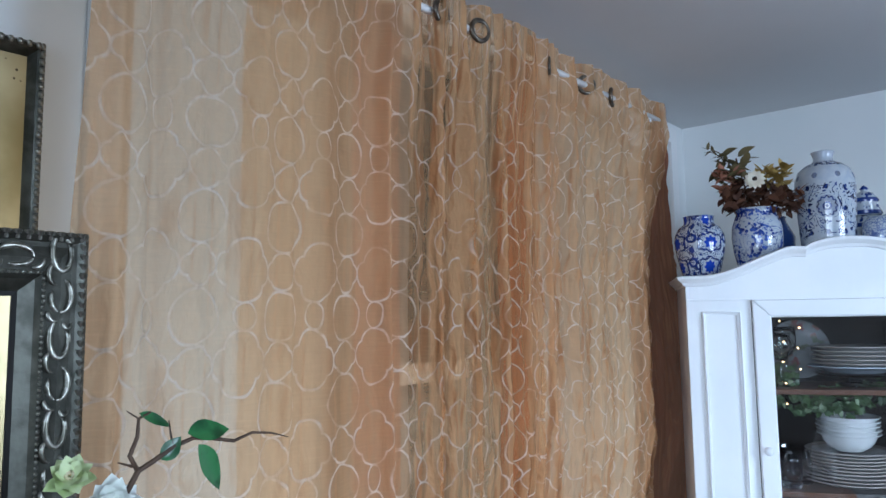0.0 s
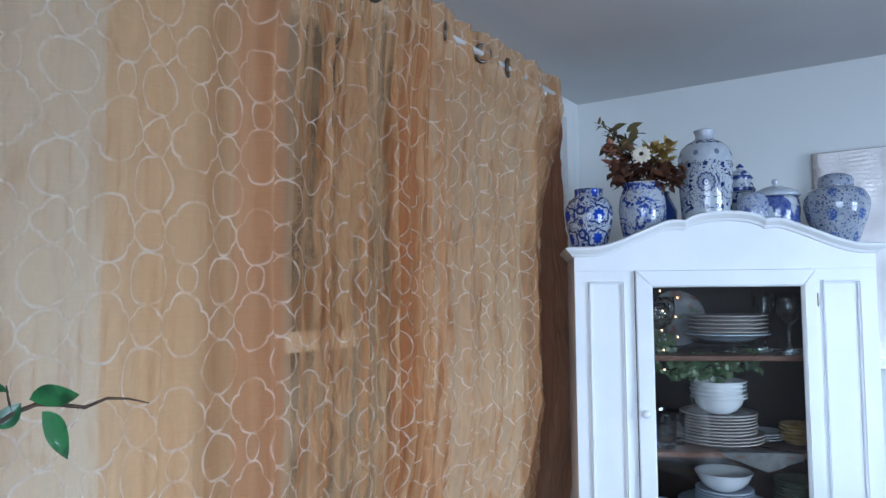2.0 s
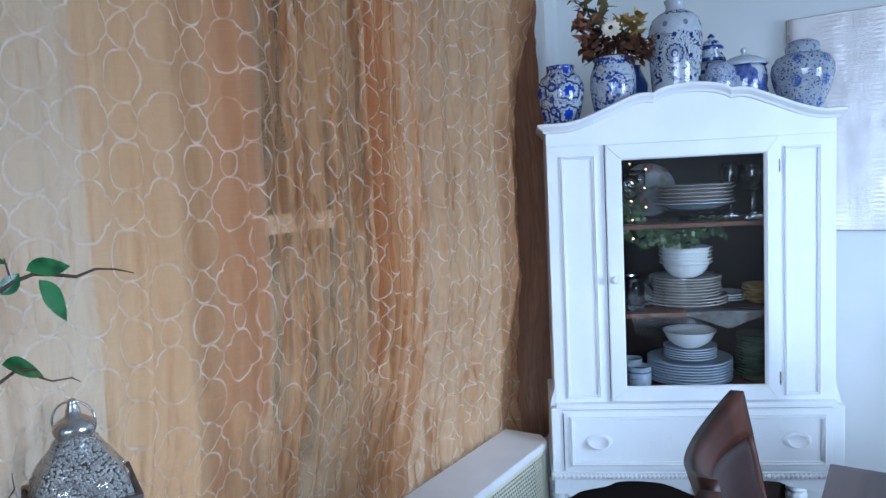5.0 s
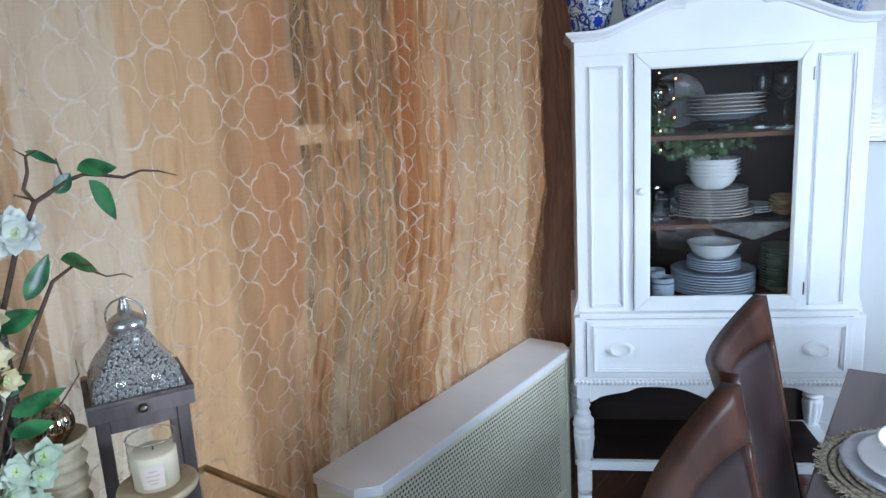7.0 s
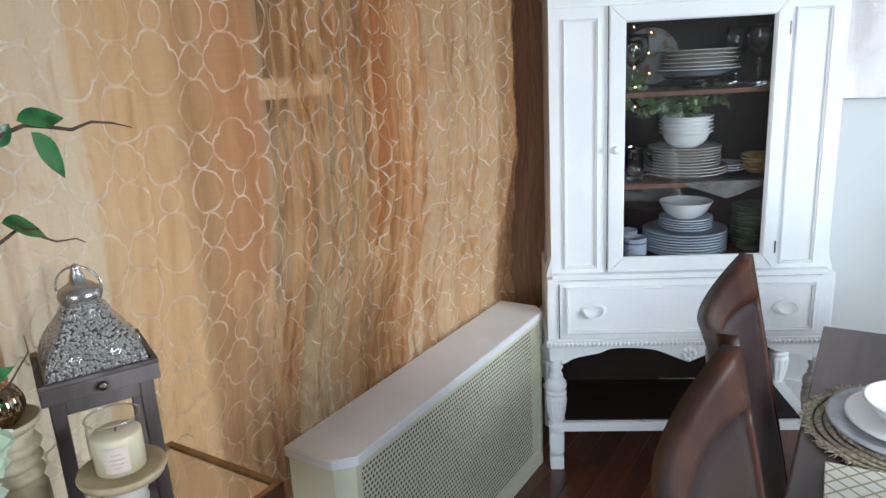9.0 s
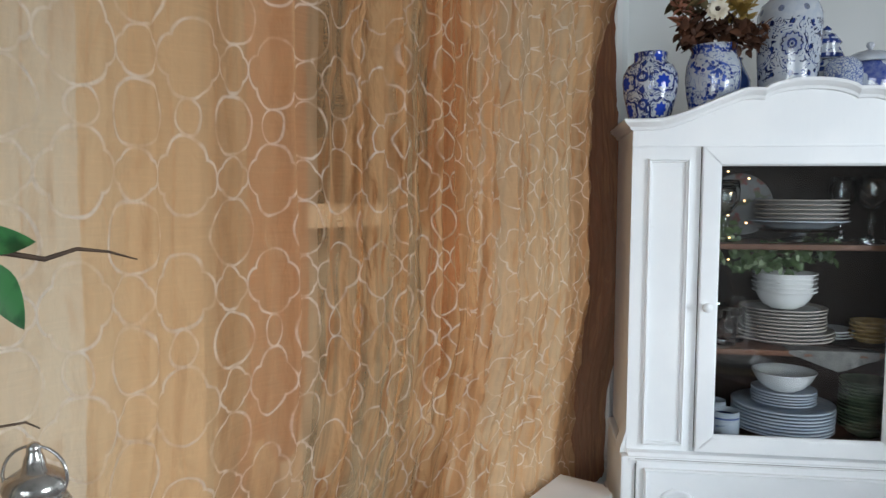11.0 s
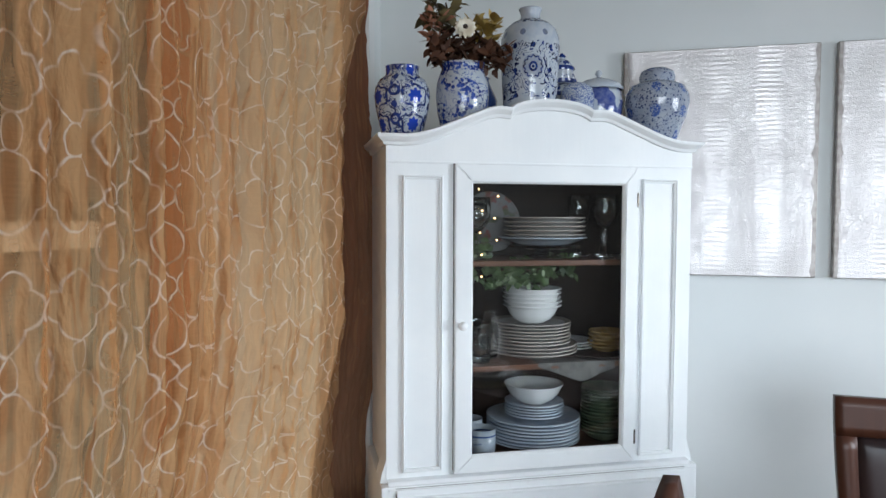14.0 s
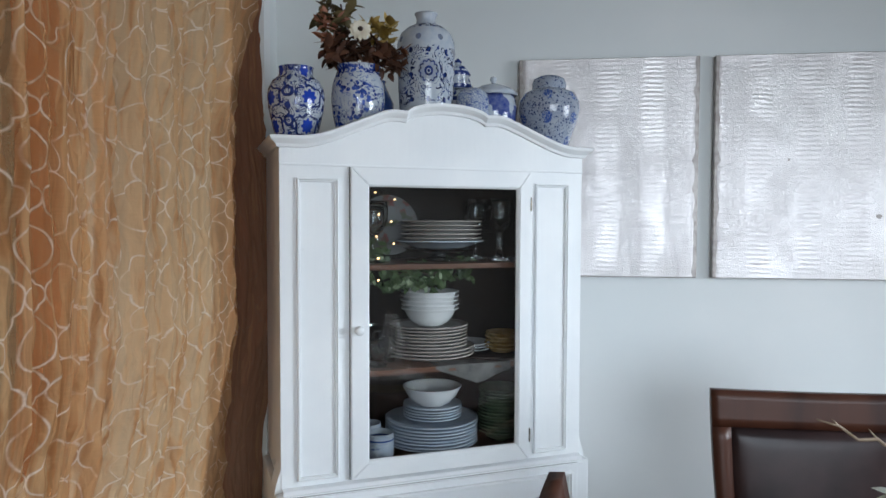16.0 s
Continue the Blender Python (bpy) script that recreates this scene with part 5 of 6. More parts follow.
m.rough(m.noise(11, 5) * 0.3 + 0.28)
antique = m.mat


def upright_frame(y0, y1, z0, z1, prof, mat, ob, name):
    """A mitred frame facing +x; profile rows are (inwards, proud)."""
    c = [(y0, z0, 1, 1), (y1, z0, -1, 1), (y1, z1, -1, -1), (y0, z1, 1, -1)]
    return part(name, sweep(prof, [((0, y, z), (0, sy, sz), (1, 0, 0)) for y, z, sy, sz in c], closed=True), mat, ob, smooth=False)


upper = thing("wall_mirror", Matrix.Translation((WX, 0, 0)), "antiqued gold mirror in a slim beaded silver frame", "mirror")
upright_frame(-0.12, 0.632, 1.15, 2.012, ((0, 0), (0, 0.020), (0.005, 0.026), (0.012, 0.020), (0.018, 0.012), (0.022, 0.006), (0.022, 0)), pewter, upper, "frame")
bead = mesh_of("bead", lathe(((0, -0.0055), (0.0035, -0.0042), (0.0046, 0), (0.0035, 0.0042), (0, 0.0055)), 8), silver_leaf, True)
for k in range(66):
    b = part("bead", bead, None, upper)
    b.location = (0.026, 0.626, 1.156 + 0.85 * k / 65)
for k in range(40):
    b = part("bead", bead, None, upper)
    b.location = (0.026, 0.10 + 0.52 * k / 39, 2.006)
part("glass", box(0.003, 0.006, -0.10, 0.610, 1.172, 1.990), antique, upper, "foxed gold mirror glass")

LX = -0.925
lower = thing("console_mirror", Matrix.Translation((LX, 0, 0.762)), "antiqued mirror in a wide carved silver scroll frame", "mirror")
LT, LR = 0.925, 0.628
upright_frame(0.0, LR, 0.0, LT, ((0, -0.03), (0, 0.012), (0.006, 0.018), (0.014, 0.012), (0.020, 0.010), (0.035, 0.016), (0.050, 0.010), (0.056, 0.012), (0.062, 0.004), (0.078, -0.008), (0.078, -0.03)), pewter, lower, "frame")
part("glass", box(-0.028, -0.012, 0.070, LR - 0.070, 0.070, LT - 0.070), antique, lower, "foxed gold mirror glass")
upright_frame(0.066, LR - 0.066, 0.066, LT - 0.066, ((0, -0.02), (0, -0.004), (0.018, -0.010), (0.018, -0.02)), black_slip, lower, "slip")
tooth = mesh_of("tooth", lathe(((0, -0.0064), (0.0022, -0.0060), (0.0058, 0.0035), (0.0050, 0.0060), (0, 0.0064)), 8), silver_leaf)
for k in range(72):
    b = part("edge_bead", tooth, None, lower)
    b.location = (0.014, LR - 0.006, 0.008 + (LT - 0.016) * k / 71)
for k in range(44):
    b = part("edge_bead", tooth, None, lower)
    b.location = (0.014, 0.06 + (LR - 0.07) * k / 43, LT - 0.006)
tiny = mesh_of("pearl", lathe(((0, -0.0028), (0.0026, -0.001), (0.0026, 0.001), (0, 0.0028)), 6), silver_leaf, True)
for k in range(110):
    b = part("pearl", tiny, None, lower)
    b.location = (0.012, LR - 0.054, 0.054 + (LT - 0.108) * k / 109)
for k in range(60):
    b = part("pearl", tiny, None, lower)
    b.location = (0.012, 0.10 + (LR - 0.154) * k / 59, LT - 0.054)
# carved scrolls: a deep C over a turned-back C, with a pointed leaf and a curl between them
def swept(cy, cz, ry, rz, a0, a1, thick, n=16):
    """A tapering raised stroke along part of an ellipse."""
    angles = [radians(a0 + (a1 - a0) * k / n) for k in range(n + 1)]
    return [(0.013, cy + ry * math.cos(a), cz + rz * math.sin(a)) for a in angles], [0.0008 + thick * math.sin(math.pi * (k / n) ** 0.7) ** 0.8 for k in range(n + 1)]


bm = bmesh.new()
for row in ((0.001, 0.030, 0.0125, 0.026, 110, 385, 0.0036), (0.004, 0.026, 0.0075, 0.016, -95, 60, 0.0024), (0.001, -0.028, 0.0125, 0.022, 75, -150, 0.0034), (-0.003, -0.030, 0.008, 0.018, 150, 300, 0.0028),
            (-0.006, 0.000, 0.009, 0.014, 120, 290, 0.0028), (0.010, 0.056, 0.006, 0.014, 200, 330, 0.0026), (-0.004, -0.052, 0.010, 0.010, 160, 330, 0.0026)):
    tube(*swept(*row), 8, bm)
scroll_me = mesh_of("scroll", bm, silver_leaf, True)
for k in range(8):
    b = part("scroll", scroll_me, None, lower)
    b.matrix_local = Matrix.Translation((0, LR - 0.034, 0.075 + 0.1135 * k))
for k in range(5):
    b = part("scroll", scroll_me, None, lower)
    b.matrix_local = Matrix.Translation((0, LR - 0.118 - 0.1135 * k, LT - 0.034)) @ pose(0, 0, 0, 90, 0, 0)

gilt = Mat("gilt", rough=0.35, metal=0.9).varied(25, (0.22, 0.15, 0.075), (0.36, 0.26, 0.14), 0.1).mat
table_mirror = Mat("table_mirror", (0.72, 0.70, 0.66), 0.05, 1.0).mat
CX0, CX1, CY0, CY1, CT = -1.035, -0.725, -0.30, 1.005, 0.762
con = thing("console_table", Matrix.Translation(((CX0 + CX1) / 2, (CY0 + CY1) / 2, 0)), "gilt console table with a mirrored top", "table")
cw, cl = (CX1 - CX0) / 2, (CY1 - CY0) / 2
part("mirror_top", box(-cw + 0.014, cw - 0.014, -cl + 0.014, cl - 0.014, CT - 0.012, CT - 0.0015), table_mirror, con, "mirrored table top")
for nm, b in (("top_rim", (-cw, -cw + 0.014, -cl, cl, CT - 0.03, CT + 0.003)), ("top_rim", (cw - 0.014, cw, -cl, cl, CT - 0.03, CT + 0.003)), ("top_rim", (-cw + 0.014, cw - 0.014, -cl, -cl + 0.014, CT - 0.03, CT + 0.003)), ("top_rim", (-cw + 0.014, cw - 0.014, cl - 0.014, cl, CT - 0.03, CT + 0.003))):
    part(nm, box(*b, 0.0025), gilt, con)
part("under_panel", box(-cw + 0.02, cw - 0.02, -cl + 0.02, cl - 0.02, CT - 0.11, CT - 0.0305), gilt, con)
for x in (-cw + 0.02, cw - 0.02):
    for y in (-cl + 0.02, cl - 0.02):
        part("leg", box(x - 0.015, x + 0.015, y - 0.015, y + 0.015, 0, CT - 0.0305, 0.003), gilt, con)

# ---- lantern ----
grey_wood = Mat("grey_wood", rough=0.6).varied(16, (0.085, 0.068, 0.064), (0.20, 0.165, 0.155), 0.4, (1, 1, 0.12)).mat
tin = Mat("tin", rough=0.22, metal=0.8).varied(20, (0.52, 0.51, 0.48), (0.66, 0.65, 0.62)).mat
m = Mat("embossed_tin", rough=0.30, metal=0.65)
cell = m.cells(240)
# shade in the recesses between the bosses is painted into the colour
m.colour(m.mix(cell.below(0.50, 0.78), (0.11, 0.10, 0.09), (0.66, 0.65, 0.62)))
m.bump(cell.below(0.0, 0.62), 1.0, 0.0035)
embossed = m.mat
lan = thing("lantern", pose(-0.883, 0.796, CT - 0.0005, 0, 0, -25) @ Matrix.Diagonal((1, 1, 0.968, 1)), "grey wooden lantern with an embossed silver tin roof", "lantern")
HB = 0.061
part("base", box(-HB - 0.010, HB + 0.010, -HB - 0.010, HB + 0.010, 0, 0.022, 0.002), grey_wood, lan)
for x in (-1, 1):
    for y in (-1, 1):
        part("post", box(x * HB - 0.010, x * HB + 0.010, y * HB - 0.010, y * HB + 0.010, 0.022, 0.277, 0.0015), grey_wood, lan)
for a in range(4):
    part("rail", box(-HB + 0.010, HB - 0.010, HB - 0.008, HB + 0.008, 0.252, 0.277, 0.0015, m=pose(0, 0, 0, 0, 0, 90 * a)), grey_wood, lan)
part("cap", box(-HB - 0.020, HB + 0.020, -HB - 0.020, HB + 0.020, 0.277, 0.304, 0.003), grey_wood, lan, "grey wooden lantern cap")
part("latch", lathe(((0, 0.012), (0.006, 0.010), (0.008, 0.004), (0.006, 0)), 14, pose(HB + 0.020, 0, 0.291, 0, 90, 0)), bronze, lan, "small dark latch knob")
bm = bmesh.new()
prev = None
for w, z in ((0.0705, 0.304), (0.0700, 0.312), (0.0675, 0.324), (0.0635, 0.336), (0.0575, 0.348), (0.0500, 0.360), (0.0420, 0.371), (0.0350, 0.382), (0.0300, 0.394)):
    ring = [bm.verts.new((sx * w, sy * w, z)) for sx, sy in ((-1, -1), (1, -1), (1, 1), (-1, 1))]
    if prev:
        for k in range(4):
            bm.faces.new((prev[k], prev[(k + 1) % 4], ring[(k + 1) % 4], ring[k]))
    prev = ring
bm.faces.new(prev)
bmesh.ops.bevel(bm, geom=[e for e in bm.edges if abs(e.verts[0].co.z - e.verts[1].co.z) > 0.003], offset=0.003, segments=2, affect="EDGES")
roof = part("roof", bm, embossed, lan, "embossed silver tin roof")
flower = lathe(((0, 0.004), (0.003, 0.0035), (0.004, 0.0015), (0.005, 0.003), (0.0075, 0.0025), (0.0095, 0.0)), 24)
for v in flower.verts:
    k = 1 + 0.12 * math.cos(6 * math.atan2(v.co.y, v.co.x)) * smooth(0.003, 0.009, math.hypot(v.co.x, v.co.y))
    v.co.x, v.co.y = v.co.x * k, v.co.y * k
flower = mesh_of("rosette", flower, tin, True)
for a in range(4):
    for x in (-0.027, 0.027):
        part("rosette", flower, None, roof).matrix_local = pose(0, 0, 0, 0, 0, 90 * a) @ pose(x, -0.0648, 0.334, 69, 0, 0)
for a in range(4):
    part("roof_edge", tube(((-0.071, -0.0712, 0.3065), (0.071, -0.0712, 0.3065)), 0.0022, 8), tin, roof).matrix_local = pose(0, 0, 0, 0, 0, 90 * a)
    part("cap_rim", box(-HB - 0.020, HB + 0.020, -HB - 0.0205, -HB - 0.012, 0.304, 0.311, 0.002), grey_wood, lan).matrix_local = pose(0, 0, 0, 0, 0, 90 * a)
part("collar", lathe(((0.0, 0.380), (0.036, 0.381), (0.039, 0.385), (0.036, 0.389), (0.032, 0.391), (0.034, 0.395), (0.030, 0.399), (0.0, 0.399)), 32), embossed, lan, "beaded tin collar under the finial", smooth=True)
part("finial", lathe(((0.022, 0.392), (0.020, 0.396), (0.024, 0.400), (0.030, 0.407), (0.032, 0.416), (0.029, 0.425), (0.019, 0.432), (0.012, 0.436), (0.010, 0.446), (0.0075, 0.452), (0.007, 0.456), (0.0075, 0.459), (0.005, 0.463), (0, 0.465)), 32), tin, lan, "polished tin finial", smooth=True)
part("ring", torus(0.034, 0.0019, 40, 8, pose(0, 0, 0.426, 90, 0, 60)), tin, lan, "thin tin carrying ring", smooth=True)

wax = Mat("wax", (0.90, 0.78, 0.56), 0.5)
wax.bsdf.inputs["Subsurface Weight"].default_value = 0.25
wax.bsdf.inputs["Subsurface Radius"].default_value = (0.02, 0.012, 0.006)
wax = wax.mat
pale_wood = Mat("pale_wood", rough=0.55).varied(14, (0.44, 0.33, 0.19), (0.62, 0.50, 0.32), 0.25, (1, 1, 0.3)).mat
white_wash = Mat("white_wash", rough=0.6).varied(24, (0.50, 0.46, 0.40), (0.68, 0.65, 0.60), 0.4).mat
label_pink = Mat("label_pink", rough=0.5).varied(30, (0.72, 0.58, 0.48), (0.76, 0.64, 0.54)).mat
print_grey = Mat("print_grey", (0.56, 0.43, 0.36), 0.6).mat
PX, PY = -0.740, 0.728
stand = thing("candle_stand", Matrix.Translation((PX, PY, CT - 0.0005)), "white turned candle stand with a wooden dish", "candle holder")
part("column", lathe(((0, 0), (0.045, 0), (0.045, 0.008), (0.028, 0.016), (0.024, 0.03), (0.032, 0.045), (0.030, 0.06), (0.026, 0.085), (0.030, 0.10), (0.024, 0.115), (0.027, 0.125), (0.029, 0.135), (0.026, 0.141), (0.029, 0.147), (0.027, 0.160), (0.024, 0.168), (0, 0.168)), 28), white_wash, stand, smooth=True)
part("dish", lathe(((0, 0.167), (0.040, 0.168), (0.056, 0.174), (0.060, 0.182), (0.058, 0.187), (0.050, 0.184), (0, 0.182)), 40), pale_wood, stand, "pale wooden dish", smooth=True)
cz = CT + 0.182
candle = thing("jar_candle", Matrix.Translation((PX, PY, cz)) @ Matrix.Scale(0.87, 4), "cream candle in a clear glass jar", "candle")
part("wax", lathe(((0, 0.006), (0.038, 0.006), (0.0385, 0.066), (0.035, 0.069), (0, 0.068)), 36), wax, candle, smooth=True)
gj = part("jar", lathe(((0, 0), (0.0395, 0), (0.0412, 0.004), (0.0422, 0.05), (0.0412, 0.094)), 40), clear_glass, candle, "clear glass jar", smooth=True)
gj.visible_shadow = False
part("jar_rim", torus(0.0412, 0.0016, 40, 8, Matrix.Translation((0, 0, 0.0945))), crystal, candle, "thick clear glass rim", smooth=True)
part("wick", tube(((0, 0, 0.066), (0.001, 0, 0.075)), 0.0012, 6), seed_dark, candle)
bm = bmesh.new()
arc = [bm.verts.new((0.0429 * math.cos(a), 0.0429 * math.sin(a), z)) for z in (0.016, 0.058) for a in (radians(-62 + 5 * k) for k in range(11))]
for k in range(10):
    bm.faces.new((arc[k], arc[k + 1], arc[k + 12], arc[k + 11]))
lab = part("paper_label", bm, label_pink, candle, "pale pink paper label")
for k, (z, w) in enumerate(((0.046, 4), (0.038, 6), (0.030, 5), (0.024, 3))):
    bm = bmesh.new()
    arc = [bm.verts.new((0.0433 * math.cos(a), 0.0433 * math.sin(a), zz)) for zz in (z, z + 0.0022) for a in (radians(-37 + (i - w / 2) * 5) for i in range(w + 1))]
    for i in range(w):
        bm.faces.new((arc[i], arc[i + 1], arc[i + w + 2], arc[i + w + 1]))
    part("print_line", bm, print_grey, lab)

# ---- carved candlestick with a mercury glass ball, and the flower vase ----
mercury = Mat("mercury_glass", rough=0.12, metal=1.0)
mercury.colour(mercury.mix(mercury.noise(60, 4).below(0.6, 0.4), (0.62, 0.52, 0.38), (0.30, 0.20, 0.11)))
mercury = mercury.mat
aged_cream = Mat("aged_cream", rough=0.5).varied(16, (0.24, 0.185, 0.10), (0.52, 0.45, 0.30), 0.3).mat
stick = thing("candlestick", Matrix.Translation((-0.858, 0.640, CT - 0.0005)), "carved cream wooden candlestick", "candlestick")
part("column", lathe(((0, 0), (0.050, 0), (0.050, 0.01), (0.034, 0.02), (0.036, 0.08), (0.042, 0.13), (0.041, 0.165), (0.034, 0.176), (0.030, 0.180), (0.039, 0.184), (0.041, 0.190), (0.038, 0.196), (0.031, 0.199), (0.039, 0.204), (0.042, 0.211), (0.039, 0.217), (0.032, 0.220), (0.041, 0.226), (0.044, 0.233), (0.040, 0.239), (0.034, 0.243), (0.040, 0.255), (0, 0.255)), 36), aged_cream, stick, smooth=True)
part("pan", lathe(((0, 0.254), (0.036, 0.255), (0.046, 0.264), (0.049, 0.272), (0.046, 0.273), (0.036, 0.263), (0, 0.260)), 32), aged_cream, stick, smooth=True)
ball = bmesh.new()
nb = 12
lathe([(0.034 * math.sin(math.pi * k / 20), 0.034 - 0.034 * math.cos(math.pi * k / 20)) for k in range(21)], 96, bm=ball)
for v in ball.verts:
    a = math.atan2(v.co.y, v.co.x)
    f = 1 + 0.07 * abs(math.cos(nb / 2 * a)) - 0.05
    v.co.x, v.co.y = v.co.x * f, v.co.y * f
solid("ornament_ball", ball, mercury, "ribbed mercury glass ball on the candlestick", "ornament", smooth=True, m=Matrix.Translation((-0.858, 0.640, CT + 0.2595)))

dark_glass = Mat("dark_glass", rough=0.12).varied(30, (0.02, 0.022, 0.02), (0.06, 0.062, 0.055), 0.2).mat
green_leaf = Mat("green_leaf", rough=0.32)
vein = green_leaf.noise(30, 4, stretch=(1, 1, 1))
green_leaf.colour(green_leaf.mix(vein.below(0.62, 0.4), (0.012, 0.075, 0.022), (0.045, 0.19, 0.055)))
green_leaf = green_leaf.mat
petal_white = Mat("petal_white", rough=0.5).varied(24, (0.70, 0.74, 0.66), (0.82, 0.83, 0.78)).mat
petal_green = Mat("petal_green", rough=0.5).varied(24, (0.50, 0.60, 0.44), (0.66, 0.73, 0.60)).mat
petal_lime = Mat("petal_lime", rough=0.5).varied(24, (0.50, 0.62, 0.26), (0.66, 0.74, 0.42)).mat
petal_butter = Mat("petal_butter", rough=0.5).varied(24, (0.66, 0.56, 0.30), (0.78, 0.70, 0.46)).mat
VX, VY = -0.80, 0.520
solid("flower_vase", lathe(((0, 0), (0.045, 0), (0.05, 0.01), (0.058, 0.06), (0.055, 0.13), (0.045, 0.19), (0.050, 0.215), (0.046, 0.215), (0.04, 0.19), (0, 0.18)), 32), dark_glass, "dark glass vase holding artificial flowers", "vase", smooth=True, m=Matrix.Translation((VX, VY, CT - 0.0005)))
fl = thing("artificial_flowers", Matrix.Translation((VX, VY, CT)), "artificial white blossoms and green leaves on dark twigs", "flowers")
V0 = Vector((VX, VY, CT))


def twig(points, radii, name="twig"):
    part(name, tube([Vector(p) - V0 for p in points], radii, 8), stem_brown, fl, "dark brown bare twig", smooth=True)


def green(base, tip, width, up=(0, 0, 1), curl=0.12):
    bm = bmesh.new()
    b, t = Vector(base) - V0, Vector(tip) - V0
    leaf_into(bm, b, t - b, up, (t - b).length, width, curl, 10)
    part("leaf", bm, green_leaf, fl, "glossy green leaf", smooth=True)


def blossom(centre, face, size, mats, count, seed, label):
    r = random.Random(seed)
    bm = bmesh.new()
    q = Vector(face).normalized().to_track_quat("Z", "Y")
    for k in range(count):
        ringk = k / count
        a = 2.4 * k
        d = Vector((math.cos(a), math.sin(a), 0.15 + 1.3 * (1 - ringk)))
        leaf_into(bm, Vector(centre) - V0 + q @ Vector((0.10 * size * math.cos(a) * ringk, 0.10 * size * math.sin(a) * ringk, 0.12 * size * (1 - ringk))), q @ d, q @ Vector((0, 0, 1)), size * r.uniform(0.40, 0.52), size * r.uniform(0.34, 0.44), r.uniform(-0.15, 0.25), 5)
    ob = part("blossom", bm, mats[0], fl, label, smooth=True)
    own = bmesh.new()
    for k in range(9):
        a = 2.4 * k
        tube((Vector(centre) - V0, Vector(centre) - V0 + q @ Vector((0.10 * size * math.cos(a), 0.10 * size * math.sin(a), 0.24 * size))), (0.0012, 0.002), 6, own)
    part("stamens", own, mats[1], ob, smooth=True)
    return ob


P0 = (VX, VY, CT + 0.19)
K = -0.72
twig((P0, (-0.77, 0.55, 1.20), (-0.735, 0.585, 1.335), (K, 0.613, 1.400), (K, 0.630, 1.408), (K, 0.654, 1.421), (K, 0.680, 1.428), (K, 0.705, 1.424), (K, 0.735, 1.417), (K, 0.762, 1.424), (K, 0.79, 1.420), (K, 0.818, 1.411)), (0.004, 0.004, 0.0036, 0.0034, 0.0032, 0.0028, 0.0026, 0.0024, 0.0022, 0.0018, 0.0013, 0.0007))
twig(((K, 0.613, 1.400), (K, 0.603, 1.418), (K, 0.611, 1.438), (K, 0.612, 1.458), (K, 0.626, 1.464)), (0.003, 0.0028, 0.0024, 0.002, 0.001))
twig(((K, 0.612, 1.458), (K, 0.598, 1.468)), (0.0012, 0.0006))
twig(((K, 0.607, 1.406), (K, 0.590, 1.413)), (0.0018, 0.0008))
twig(((K, 0.654, 1.421), (K, 0.650, 1.440), (K, 0.648, 1.452)), (0.0016, 0.0012, 0.0008))
green((K, 0.612, 1.464), (K, 0.655, 1.446), 0.014, (1, 0.2, 0.5))
green((K, 0.672, 1.434), (K, 0.731, 1.436), 0.030, (1, 0.0, 0.8))
green((K, 0.640, 1.408), (K + 0.005, 0.662, 1.432), 0.022, (1, 0.0, 0.3))
green((K + 0.004, 0.684, 1.420), (K, 0.723, 1.360), 0.030, (1, 0.3, 0.1))
twig((P0, (-0.775, 0.545, 1.10), (-0.74, 0.585, 1.22), (-0.725, 0.620, 1.295), (-0.72, 0.650, 1.312), (-0.72, 0.672, 1.306)), (0.0036, 0.0034, 0.003, 0.0026, 0.002, 0.0012))
twig(((-0.72, 0.66, 1.304), (-0.72, 0.690, 1.286), (-0.72, 0.715, 1.284), (-0.72, 0.726, 1.276)), (0.0016, 0.0012, 0.001, 0.0006))
green((-0.72, 0.632, 1.322), (-0.72, 0.689, 1.302), 0.034, (0.8, 0, 1), 0.25)
green((-0.74, 0.59, 1.275), (-0.735, 0.628, 1.330), 0.026, (1, 0, 0.3))
green((-0.75, 0.55, 1.245), (-0.73, 0.600, 1.262), 0.030, (1, 0, 0.5))
green((-0.76, 0.545, 1.16), (-0.735, 0.578, 1.180), 0.026, (1, 0, 0.5))
green((-0.76, 0.555, 1.125), (-0.735, 0.618, 1.148), 0.026, (1, 0, 0.6))
green((-0.76, 0.55, 1.10), (-0.74, 0.60, 1.105), 0.024, (1, 0, 0.6))
twig((P0, (-0.78, 0.56, 1.08), (-0.74, 0.61, 1.125), (-0.73, 0.635, 1.16), (-0.73, 0.634, 1.182)), (0.003, 0.002, 0.0014, 0.001, 0.0005))
blossom((-0.735, 0.592, 1.362), (1, -0.5, 0.35), 0.062, (petal_white, petal_lime), 22, 3, "white blossom with a lime centre")
blossom((-0.755, 0.555, 1.395), (0.6, -0.3, 0.6), 0.05, (petal_lime, petal_butter), 16, 4, "pale green blossom")
for k, (y, z) in enumerate(((0.548, 1.262), (0.545, 1.215), (0.550, 1.178), (0.530, 1.24), (0.528, 1.19))):
    blossom((-0.75, y, z), (1, -0.4 + 0.3 * (k % 3), 0.2), 0.044, (petal_butter, petal_lime), 16, 10 + k, "butter yellow blossom")
for k, (y, z) in enumerate(((0.545, 1.055), (0.570, 1.035), (0.530, 1.02), (0.580, 1.06), (0.555, 1.00))):
    blossom((-0.75, y, z), (1, -0.3 + 0.25 * (k % 3), 0.3), 0.05, (petal_green, petal_lime), 14, 20 + k, "white green hydrangea blossom")


